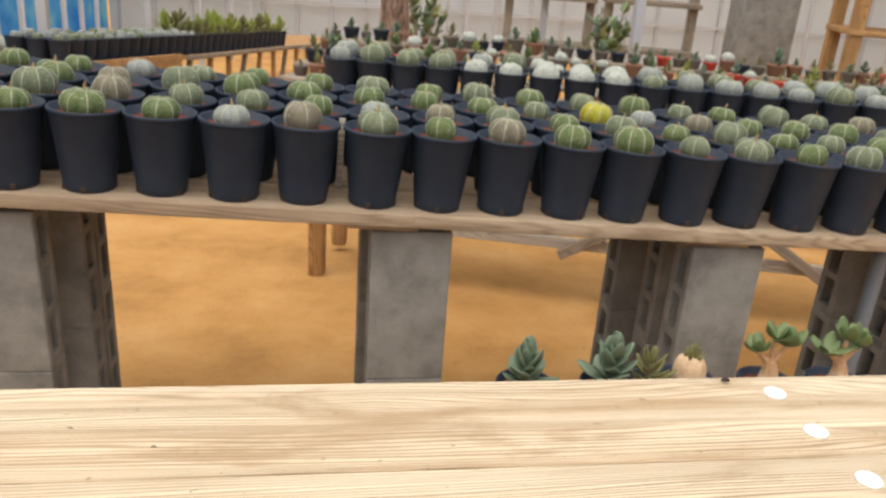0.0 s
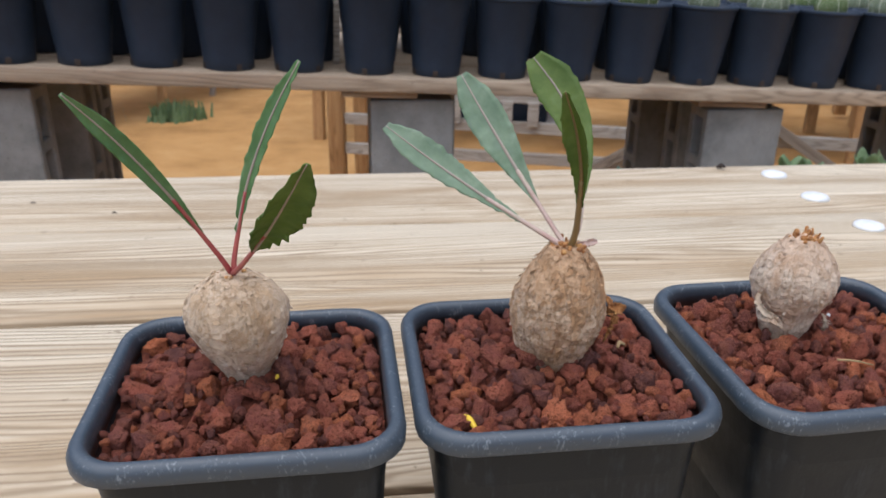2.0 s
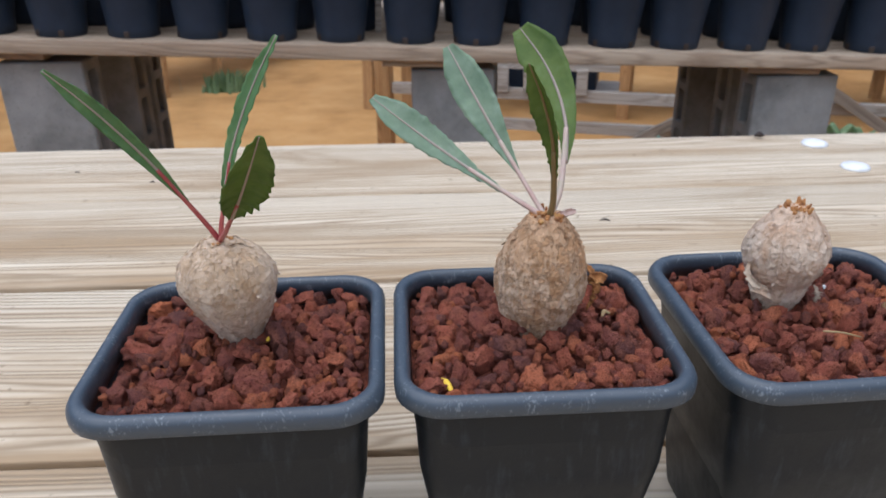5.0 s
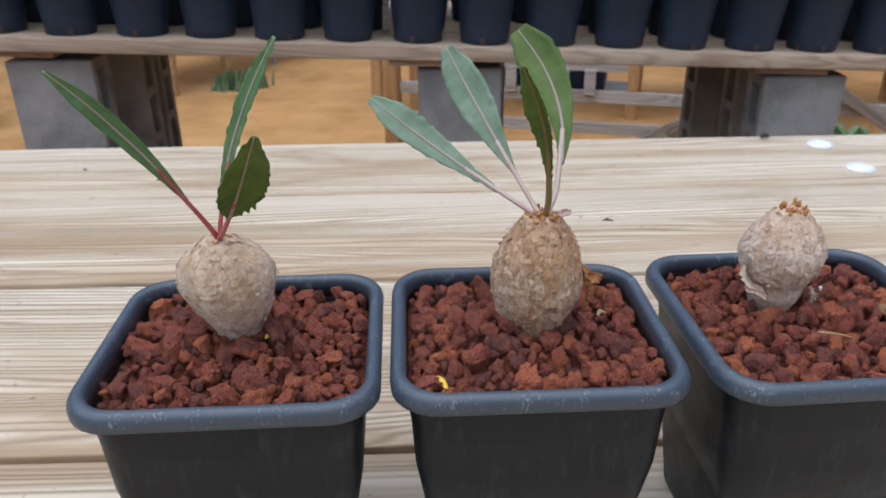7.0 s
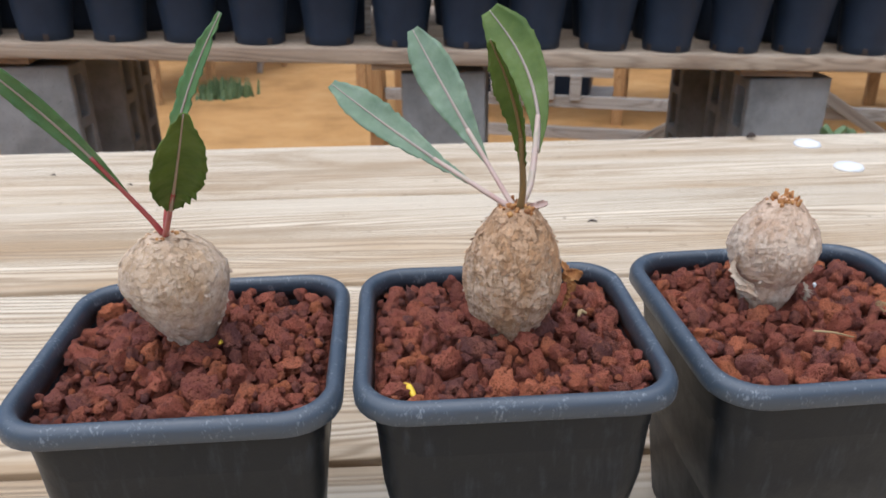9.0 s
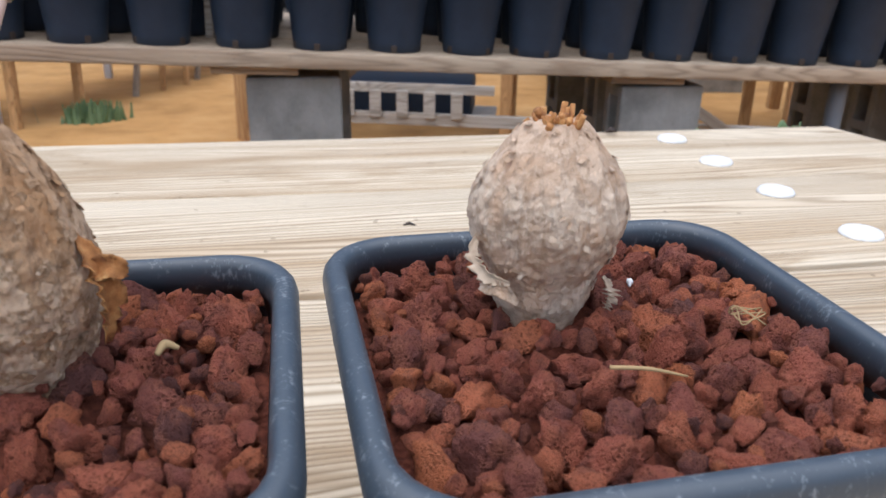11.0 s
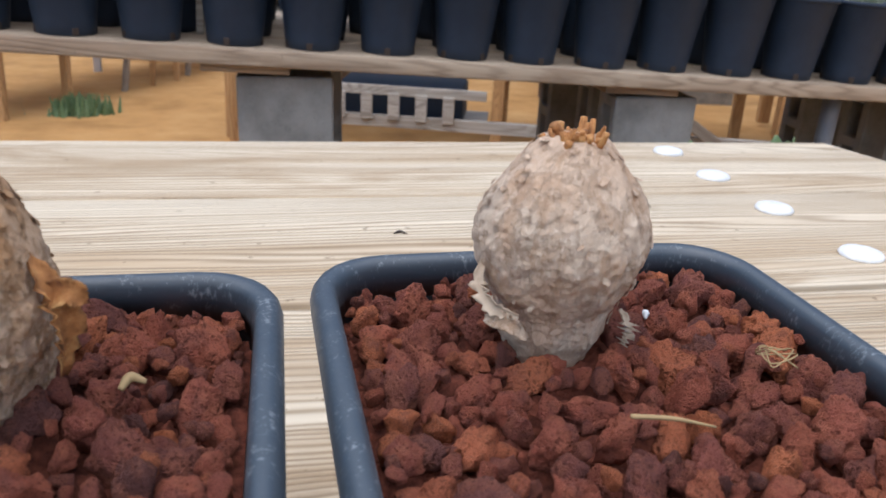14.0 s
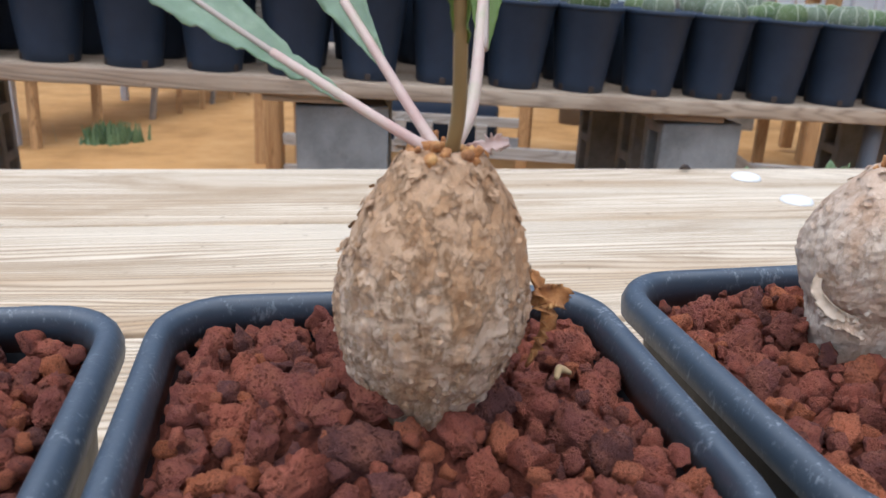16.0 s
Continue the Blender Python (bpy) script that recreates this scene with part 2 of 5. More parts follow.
M_BARK_A = bark("pale_cream_bark", (0.80, 0.68, 0.53), (0.57, 0.43, 0.30), (0.33, 0.21, 0.12), (0.56, 0.35, 0.17), 0.26, 0.45, 0.38)
M_BARK_B = bark("flaky_tan_bark", (0.70, 0.53, 0.37), (0.58, 0.40, 0.25), (0.20, 0.115, 0.065), (0.56, 0.31, 0.14), 0.3, 0.55, 0.7)
M_BARK_C = bark("grey_cream_bark", (0.74, 0.61, 0.47), (0.56, 0.42, 0.30), (0.34, 0.22, 0.13), (0.58, 0.34, 0.19), 0.20, 0.4, 0.34)
M_STUB = mat("rusty_leaf_scars", (0.42, 0.2, 0.07), 0.85)
v = coords(M_STUB)
paint(M_STUB, ramp(M_STUB, noise_tex(M_STUB, v, 260.0, 5.0), [(0.3, (0.16, 0.06, 0.02)), (0.5, (0.42, 0.19, 0.06)), (0.72, (0.62, 0.38, 0.14))]), noise_tex(M_STUB, v, 500.0), 0.8, 0.001)
M_FLAKE = mat("bark_flake", (0.45, 0.36, 0.26), 0.9)
v = coords(M_FLAKE)
isl = node(M_FLAKE, "ShaderNodeNewGeometry").outputs["Random Per Island"]
paint(M_FLAKE, mix(M_FLAKE, 0.45, ramp(M_FLAKE, isl, [(0.0, (0.26, 0.16, 0.09)), (0.35, (0.47, 0.36, 0.25)), (0.8, (0.60, 0.50, 0.38)), (1.0, (0.40, 0.19, 0.08))]),
                   ramp(M_FLAKE, noise_tex(M_FLAKE, v, 400.0), [(0.3, (0.25, 0.17, 0.11)), (0.7, (0.62, 0.50, 0.37))])))


def leaf_mat(name, a, b, c):
    m = mat(name, a, 0.5, 0, 0.4)
    v = coords(m)
    col = ramp(m, noise_tex(m, v, 75.0, 4.0, 0.6), [(0.32, a), (0.55, b), (0.75, c)])
    bs = m.node_tree.nodes["Principled BSDF"]
    bs.inputs["Subsurface Weight"].default_value = 0.12
    bs.inputs["Subsurface Radius"].default_value = (0.002, 0.003, 0.001)
    bs.inputs["Subsurface Scale"].default_value = 0.3
    return paint(m, col, noise_tex(m, v, 480.0, 4.0), 0.35, 0.0006)


M_LEAF_A = leaf_mat("green_leaf", (0.075, 0.160, 0.055), (0.125, 0.235, 0.085), (0.20, 0.32, 0.15))
M_LEAF_B = leaf_mat("grey_green_leaf", (0.14, 0.21, 0.125), (0.21, 0.29, 0.185), (0.32, 0.40, 0.28))
M_LEAF_Y = leaf_mat("yellow_green_leaf", (0.10, 0.17, 0.032), (0.16, 0.235, 0.050), (0.21, 0.30, 0.10))
M_RIB = mat("mauve_midrib", (0.36, 0.29, 0.24), 0.5)
M_RED = mat("red_leaf_stalk", (0.34, 0.045, 0.05), 0.45)
v = coords(M_RED)
paint(M_RED, ramp(M_RED, noise_tex(M_RED, v, 140.0), [(0.3, (0.30, 0.04, 0.045)), (0.7, (0.42, 0.12, 0.10))]))
M_STALK = mat("pinkish_pale_stalk", (0.45, 0.33, 0.27), 0.45)
v = coords(M_STALK)
paint(M_STALK, ramp(M_STALK, noise_tex(M_STALK, v, 90.0), [(0.3, (0.42, 0.24, 0.20)), (0.55, (0.50, 0.38, 0.31)), (0.75, (0.36, 0.36, 0.22))]))
M_OLIVE = mat("olive_stalk", (0.22, 0.15, 0.06), 0.45)

M_CONC = mat("concrete_block", (0.33, 0.33, 0.32), 0.9, 0, 0.2)
v = coords(M_CONC)
paint(M_CONC, mix(M_CONC, ramp(M_CONC, noise_tex(M_CONC, v, 240.0, 3.0), [(0.62, (0, 0, 0)), (0.7, (0.8,) * 3)]),
                  ramp(M_CONC, noise_tex(M_CONC, v, 9.0, 7.0, 0.65), [(0.3, (0.17, 0.17, 0.16)), (0.5, (0.26, 0.26, 0.245)), (0.72, (0.35, 0.345, 0.325))]), (0.10, 0.10, 0.095)),
      noise_tex(M_CONC, v, 260.0, 5.0, 0.7), 0.5, 0.003)
M_SAND = mat("ochre_sandy_soil", (0.5, 0.3, 0.1), 0.95, 0, 0.15)
v = coords(M_SAND)
paint(M_SAND, mix(M_SAND, ramp(M_SAND, noise_tex(M_SAND, v, 60.0, 4.0, 0.7), [(0.58, (0, 0, 0)), (0.75, (0.6,) * 3)]),
                  ramp(M_SAND, noise_tex(M_SAND, v, 2.6, 8.0, 0.65), [(0.28, (0.34, 0.180, 0.062)), (0.5, (0.48, 0.262, 0.092)), (0.72, (0.57, 0.34, 0.14))]), (0.22, 0.125, 0.055)),
      noise_tex(M_SAND, v, 45.0, 7.0, 0.7), 0.6, 0.02)
M_WHITE = mat("white_plastic_cap", (0.82, 0.82, 0.80), 0.35)
v = coords(M_WHITE)
paint(M_WHITE, ramp(M_WHITE, noise_tex(M_WHITE, v, 120.0, 4.0), [(0.35, (0.70, 0.70, 0.69)), (0.6, (0.84, 0.84, 0.82))]))
M_DARK = mat("dark_speck", (0.035, 0.022, 0.015), 0.6)
M_STRAW = mat("dry_straw", (0.38, 0.26, 0.12), 0.8)
# Dark brown for the strips that stand for shade in the plank joints.
M_JOINT = mat("joint_shade_brown", (0.10, 0.05, 0.025), 0.95)
paint(M_JOINT, ramp(M_JOINT, noise_tex(M_JOINT, coords(M_JOINT), 140.0, 4.0), [(0.35, (0.06, 0.03, 0.016)), (0.65, (0.17, 0.085, 0.042))]))
M_YELLOW = mat("yellow_petal", (0.75, 0.50, 0.03), 0.5)
M_STEEL = mat("galvanised_steel", (0.55, 0.57, 0.6), 0.45, 0.6)
M_BLUEPIPE = mat("grey_blue_pipe", (0.16, 0.19, 0.23), 0.5)
M_TERRA = mat("terracotta", (0.30, 0.15, 0.10), 0.85)
M_STUMP = mat("grey_brown_bark", (0.30, 0.2, 0.15), 0.9, 0, 0.2)
v = coords(M_STUMP)
paint(M_STUMP, ramp(M_STUMP, noise_tex(M_STUMP, coords(M_STUMP, (1, 1, 0.3)), 22.0, 6.0, 0.7), [(0.35, (0.10, 0.065, 0.05)), (0.5, (0.30, 0.20, 0.15)), (0.7, (0.42, 0.31, 0.25))]), noise_tex(M_STUMP, v, 40.0, 5.0), 0.8, 0.02)
M_GREYPOT = mat("grey_clay", (0.17, 0.15, 0.13), 0.85)
M_REDPOT = mat("red_glazed", (0.55, 0.05, 0.03), 0.3)
M_FILM = mat("milky_film", (0.72, 0.76, 0.78), 0.6)
M_BLUE = mat("blue_film", (0.10, 0.42, 0.72), 0.5)
v = coords(M_BLUE)
paint(M_BLUE, ramp(M_BLUE, noise_tex(M_BLUE, v, 1.5, 4.0), [(0.35, (0.05, 0.36, 0.72)), (0.55, (0.14, 0.50, 0.78)), (0.7, (0.36, 0.66, 0.75))]))


def translucent(m, share):
    """Lets a share of the light through, as thin film and leaves do."""
    t = node(m, "ShaderNodeBsdfTranslucent")
    b = m.node_tree.nodes["Principled BSDF"]
    src = b.inputs["Base Color"]
    if src.is_linked:
        link(m, src.links[0].from_socket, t.inputs["Color"])
    else:
        t.inputs["Color"].default_value = src.default_value
    x = node(m, "ShaderNodeMixShader")
    x.inputs[0].default_value = share
    link(m, b.outputs[0], x.inputs[1])
    link(m, t.outputs[0], x.inputs[2])
    link(m, x.outputs[0], m.node_tree.nodes["Material Output"].inputs["Surface"])


translucent(M_FILM, 0.6)
translucent(M_BLUE, 0.6)
for m_leaf, share in ((M_LEAF_Y, 0.40), (M_LEAF_A, 0.22), (M_LEAF_B, 0.18)):
    translucent(m_leaf, share)


def cactus_mat(name, a, b, c):
    m = mat(name, a, 0.65, 0, 0.25)
    v = coords(m)
    col = ramp(m, noise_tex(m, v, 26.0, 4.0, 0.6), [(0.3, a), (0.7, b)])
    col = mix(m, ramp(m, noise_tex(m, v, 300.0, 2.0), [(0.60, (0, 0, 0)), (0.66, (0.7,) * 3)]), col, c)
    return paint(m, col)


M_CACTI = [cactus_mat("green_cactus", (0.070, 0.110, 0.040), (0.120, 0.160, 0.062), (0.4, 0.42, 0.33)),
           cactus_mat("grey_green_cactus", (0.095, 0.125, 0.075), (0.155, 0.185, 0.115), (0.45, 0.46, 0.40)),
           cactus_mat("brownish_cactus", (0.13, 0.12, 0.085), (0.19, 0.175, 0.125), (0.42, 0.40, 0.34)),
           cactus_mat("yellow_cactus", (0.38, 0.34, 0.02), (0.30, 0.33, 0.05), (0.6, 0.55, 0.3)),
           cactus_mat("speckled_cactus", (0.17, 0.20, 0.19), (0.26, 0.29, 0.27), (0.55, 0.57, 0.55))]
M_WOOL = mat("white_cactus_wool", (0.62, 0.62, 0.58), 0.95)
v = coords(M_WOOL)
paint(M_WOOL, ramp(M_WOOL, noise_tex(M_WOOL, v, 120.0), [(0.35, (0.20, 0.24, 0.19)), (0.6, (0.50, 0.53, 0.49))]), noise_tex(M_WOOL, v, 200.0), 0.8, 0.006)
M_RIBLINE = mat("felted_rib", (0.40, 0.41, 0.31), 0.9)
M_FOLIAGE = [leaf_mat("mid_green_foliage", (0.08, 0.13, 0.05), (0.13, 0.19, 0.08), (0.20, 0.26, 0.12)),
             leaf_mat("blue_green_foliage", (0.08, 0.13, 0.09), (0.13, 0.19, 0.13), (0.2, 0.26, 0.18)),
             leaf_mat("olive_foliage", (0.12, 0.13, 0.05), (0.19, 0.19, 0.08), (0.28, 0.25, 0.13)),
             leaf_mat("lime_foliage", (0.18, 0.24, 0.04), (0.26, 0.32, 0.06), (0.34, 0.38, 0.12))]


# ---- mesh helpers ----
def part(name, bm, material, parent=None, label="", smooth=True):
    me = bpy.data.meshes.new(name)
    bm.to_mesh(me)
    bm.free()
    return mesh_ob(name, me, material, parent, label, smooth)


def mesh_ob(name, me, material=None, parent=None, label="", smooth=True):
    if material is not None:
        me.materials.clear()
        me.materials.append(material)
    if smooth is not None:
        me.polygons.foreach_set("use_smooth", [smooth] * len(me.polygons))
    ob = new(name, me)
    ob.parent = parent
    return tagged(ob, label)


def anchor(name, x, y, z, rz=0.0, size=1.0):
    e = new(name)
    e.matrix_basis = pose(x, y, z, 0, 0, rz) @ Matrix.Scale(size, 4)
    e.empty_display_size = 0.02
    return e


def box(bm, x0, x1, y0, y1, z0, z1, bevel=0.0, segs=2):
    r = bmesh.ops.create_cube(bm, size=1.0)
    vs = r["verts"]
    bmesh.ops.scale(bm, vec=(x1 - x0, y1 - y0, z1 - z0), verts=vs)
    bmesh.ops.translate(bm, vec=((x0 + x1) / 2, (y0 + y1) / 2, (z0 + z1) / 2), verts=vs)
    if bevel:
        es = list({e for v in vs for e in v.link_edges})
        bmesh.ops.bevel(bm, geom=es, offset=bevel, segments=segs, affect='EDGES', profile=0.5)
    return bm


def boxed(*a, **k):
    return box(bmesh.new(), *a, **k)


def lathe(profile, n=32, wobble=None):
    """A turned body from (radius, height) pairs; closed where the radius is nought."""
    bm = bmesh.new()
    rows = []
    for r, z in profile:
        if r <= 1e-6:
            rows.append([bm.verts.new((0, 0, z))])
        else:
            row = []
            for i in range(n):
                a = 2 * math.pi * i / n
                k = wobble(a, z) if wobble else 1.0
                row.append(bm.verts.new((r * k * math.cos(a), r * k * math.sin(a), z)))
            rows.append(row)
    for a, b in zip(rows, rows[1:]):
        for i in range(n):
            j = (i + 1) % n
            if len(a) == 1 and len(b) > 1:
                bm.faces.new((a[0], b[j], b[i]))
            elif len(b) == 1 and len(a) > 1:
                bm.faces.new((a[i], a[j], b[0]))
            elif len(a) > 1:
                bm.faces.new((a[i], a[j], b[j], b[i]))
    bmesh.ops.recalc_face_normals(bm, faces=bm.faces)
    return bm


def loft(rows, close_first=True, close_last=True):
    bm = bmesh.new()
    rings = [[bm.verts.new(p) for p in row] for row in rows]
    n = len(rings[0])
    for a, b in zip(rings, rings[1:]):
        for i in range(n):
            j = (i + 1) % n
            bm.faces.new((a[i], a[j], b[j], b[i]))
    if close_first:
        bm.faces.new(list(reversed(rings[0])))
    if close_last:
        bm.faces.new(rings[-1])
    bmesh.ops.recalc_face_normals(bm, faces=bm.faces)
    return bm


def round_rect(hx, hy, r, z, n=7):
    pts = []
    for cx, cy, a0 in ((hx - r, hy - r, 0), (-hx + r, hy - r, 90), (-hx + r, -hy + r, 180), (hx - r, -hy + r, 270)):
        for i in range(n):
            a = radians(a0 + 90 * i / (n - 1))
            pts.append((cx + r * math.cos(a), cy + r * math.sin(a), z))
    return pts


def bezier(pts, n):
    """Points along a smooth line through pts."""
    P = [Vector(p) for p in pts]
    P = [2 * P[0] - P[1]] + P + [2 * P[-1] - P[-2]]
    out = []
    m = len(P) - 3
    for k in range(n):
        u = k / (n - 1) * m
        i = min(int(u), m - 1)
        t = u - i
        a, b, c, d = P[i:i + 4]
        out.append(0.5 * (2 * b + (c - a) * t + (2 * a - 5 * b + 4 * c - d) * t * t + (3 * b - a - 3 * c + d) * t ** 3))
    return out


def tube(pts, radii, n=10, steps=None):
    line = bezier(pts, steps or len(pts) * 5)
    rows = []
    for i, p in enumerate(line):
        u = i / (len(line) - 1)
        k = u * (len(radii) - 1)
        j = min(int(k), len(radii) - 2) if len(radii) > 1 else 0
        r = radii[j] + (radii[min(j + 1, len(radii) - 1)] - radii[j]) * (k - j)
        d = (line[min(i + 1, len(line) - 1)] - line[max(i - 1, 0)]).normalized()
        s = d.cross(Vector((0.1, 0.97, 0.2))).normalized()
        q = s.cross(d).normalized()
        rows.append([p + r * (math.cos(2 * math.pi * a / n) * s + math.sin(2 * math.pi * a / n) * q) for a in range(n)])
    return loft(rows)


def beam(name, a, b, w, h, material, parent, up=(0, 0, 1)):
    """A straight sawn bar from a to b, w wide and h high."""
    a, b = Vector(a), Vector(b)
    d = (b - a)
    x = d.normalized()
    s = Vector(up).cross(x)
    if s.length < 1e-4:
        s = Vector((0, 1, 0))
    s.normalize()
    t = x.cross(s)
    bm = boxed(0, d.length, -w / 2, w / 2, -h / 2, h / 2, bevel=min(w, h) * 0.06, segs=1)
    ob = part(name, bm, material, parent, smooth=False)
    m = Matrix((x, s, t)).transposed().to_4x4()
    m.translation = a
    ob.matrix_basis = m
    return ob


U = 0.834        # size of the things beyond the table, in the plan's units
GROUND = 0.185   # the soil, in the plan's units


def beyond(x, y):
    """A place beyond the table: layout stretched about the first camera to fit its view."""
    u, w = 0.834 * (x - 0.121), 0.946 * (y - 0.14)
    return 0.0894 + u + 0.0325 * w, 0.1175 + w - 0.0325 * u


def soil(y):
    """The soil's height, sloped down so that the far benches fit the camera's view."""
    return GROUND - 0.062 * max(0.0, min(y, 22.0) - 1.5)


# ---- ground ----
bm = bmesh.new()
N = 120
grid = [[None] * (N + 1) for _ in range(N + 1)]
for i in range(N + 1):
    for j in range(N + 1):
        u, w = i / N * 2 - 1, j / N * 2 - 1
        x, y = 300 * u * abs(u) ** 2.2, 4 + 300 * w * abs(w) ** 2.2
        z = 0.012 * noise.fractal(Vector((x * 1.3, y * 1.3, 0)), 1.0, 2.0, 4) if abs(x) < 12 and abs(y) < 20 else 0
        grid[i][j] = bm.verts.new((x, y, soil(y) + z - 0.012))
for i in range(N):
    for j in range(N):
        bm.faces.new((grid[i][j], grid[i + 1][j], grid[i + 1][j + 1], grid[i][j + 1]))
tagged(part("ground", bm, M_SAND), "bare ochre sandy soil floor of the greenhouse", "ground", kind="structure")

# ---- the near table ----
TOP = 0.89
table = tagged(anchor("plank_table", 0, 0, 0), "weathered pale softwood plank table with white screw caps", "table")
EDGES = [(0.870, 0.7155), (0.7133, 0.5455), (0.5395, 0.3575), (0.3525, 0.187), (0.183, 0.02), (0.016, -0.13)]
for k, (y1, y0) in enumerate(EDGES):
    bm = boxed(-1.25, 0.848 - 0.004 * (k % 3), y0, y1, TOP - 0.038, TOP, bevel=0.0012, segs=2)
    if k == 0:
        far = [v for v in bm.verts if v.co.x > 0.8 and v.co.y > 0.84]
        for v in far:
            v.co.x -= 0.042
    ob = part("plank", bm, M_DECK, table)
# Added dark strips give the open gaps between planks their shade.
for (_, ya), (yb, _) in zip(EDGES, EDGES[1:]):
    part("joint_dirt", boxed(-1.24, 0.838, yb, ya, TOP - 0.026, TOP - 0.011), M_JOINT, table, "dark strip set in the plank joint for its shade", smooth=False)
for x in (-1.0, 0.2, 0.64):
    part("crossbar", boxed(x - 0.045, x + 0.045, -0.12, 0.85, TOP - 0.13, TOP - 0.039, bevel=0.003, segs=1), M_DECK, table, smooth=False)
for x in (-1.0, 0.64):
    for y in (-0.06, 0.79):
        part("leg", boxed(x - 0.045, x + 0.045, y - 0.045, y + 0.045, GROUND - 0.02, TOP - 0.131, bevel=0.003, segs=1), M_DECK, table, smooth=False)
CAPS = [(0.6191, 0.8321), (0.6231, 0.7558), (0.6278, 0.6739), (0.6341, 0.5864)]
for k, (x, y) in enumerate(CAPS):
    bm = lathe([(0.0, 0.0), (0.0135, 0.0), (0.0138, 0.001), (0.0125, 0.0032), (0.008, 0.0047), (0.0, 0.0052)], 28)
    ob = part("screw_cap", bm, M_WHITE, table, "white plastic screw cap")
    ob.matrix_basis = pose(x, y, TOP - 0.0002, 0, 0, 40 * k)
bug = tube([(0, 0, 0), (0.005, 0.001, 0.002), (0.010, 0, 0.001)], [0.001, 0.0035, 0.001], 8)
ob = part("dead_beetle", bug, M_DARK)
ob.matrix_basis = pose(0.5645, 0.8595, TOP + 0.0025, 0, 0, -20)
tagged(ob, "small dark dead beetle on the plank table", "insect")
for x, y, s in ((0.347, 0.6395, 1.0), (-0.0638, 0.761, 0.6), (-0.148, 0.795, 0.6)):
    ob = part("wood_knot_chip", tube([(-0.004 * s, 0, 0), (0, 0.002 * s, 0.0004), (0.004 * s, -0.001, 0)], [0.0004, 0.0012 * s, 0.0004], 6), M_DARK)
    ob.matrix_basis = pose(x, y, TOP + 0.0004)
    tagged(ob, "dark chipped knot mark on the plank table", "wood chip")


# ---- square pots with lava gravel ----
HX, HY, PH = 0.0515, 0.0478, 0.1073


def square_pot(x, y, rz, sx=1.0, sy=1.0):
    hx, hy = HX * sx, HY * sy
    pot = tagged(anchor("square_plant_pot", x, y, TOP + 0.0003, rz), "square black plastic plant pot with a rounded dusty rim", "plant pot", "square plant pots")
    spec = [(-0.0175, 0.0, 0.010), (-0.0165, 0.0006, 0.010), (-0.0160, 0.004, 0.010), (-0.0056, PH - 0.0105, 0.013), (-0.0052, PH - 0.0076, 0.014)]
    rows = [round_rect(hx + d, hy + d, r, z) for d, z, r in spec]
    inner = [(-0.0063, PH - 0.0095, 0.012), (-0.0080, PH - 0.04, 0.011), (-0.018, 0.003, 0.009)]
    rows += [round_rect(hx + d, hy + d, r, z) for d, z, r in inner]
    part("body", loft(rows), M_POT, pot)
    lip = [(-0.0050, PH - 0.0074, 0.0142), (-0.0010, PH - 0.0073, 0.0160), (-0.0002, PH - 0.0066, 0.0168), (0.0, PH - 0.0036, 0.017), (-0.0005, PH - 0.0018, 0.0168),
           (-0.0014, PH - 0.0005, 0.0162), (-0.0025, PH, 0.0154), (-0.0039, PH - 0.0001, 0.0146), (-0.0049, PH - 0.0008, 0.0140), (-0.0054, PH - 0.0022, 0.0135),
           (-0.0062, PH - 0.0090, 0.0130)]
    rows = [round_rect(hx + d, hy + d, r, z) for d, z, r in lip]
    bm = bmesh.new()
    rings = [[bm.verts.new(p) for p in row] for row in rows]
    n = len(rings[0])
    for a, b in zip(rings, rings[1:] + rings[:1]):
        for i in range(n):
            bm.faces.new((a[i], a[(i + 1) % n], b[(i + 1) % n], b[i]))
    bmesh.ops.recalc_face_normals(bm, faces=bm.faces)
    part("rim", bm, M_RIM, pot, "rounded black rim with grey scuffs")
    # Solid dark pieces stand for the shade inside the open slots.
    notch = boxed(-0.004, 0.004, -0.0006, 0.0006, 0, 0.009, bevel=0.0005, segs=1)
    for cx, cy, a in ((-hx + 0.028, -hy + 0.0156, 0), (hx - 0.028, -hy + 0.0156, 0), (-hx + 0.0156, -hy + 0.028, 90)):
        ob = part("drain_slot", notch.copy(), M_DARK, pot)
        ob.matrix_basis = pose(cx, cy, 0.001, 0, 0, a)
    notch.free()
    return pot


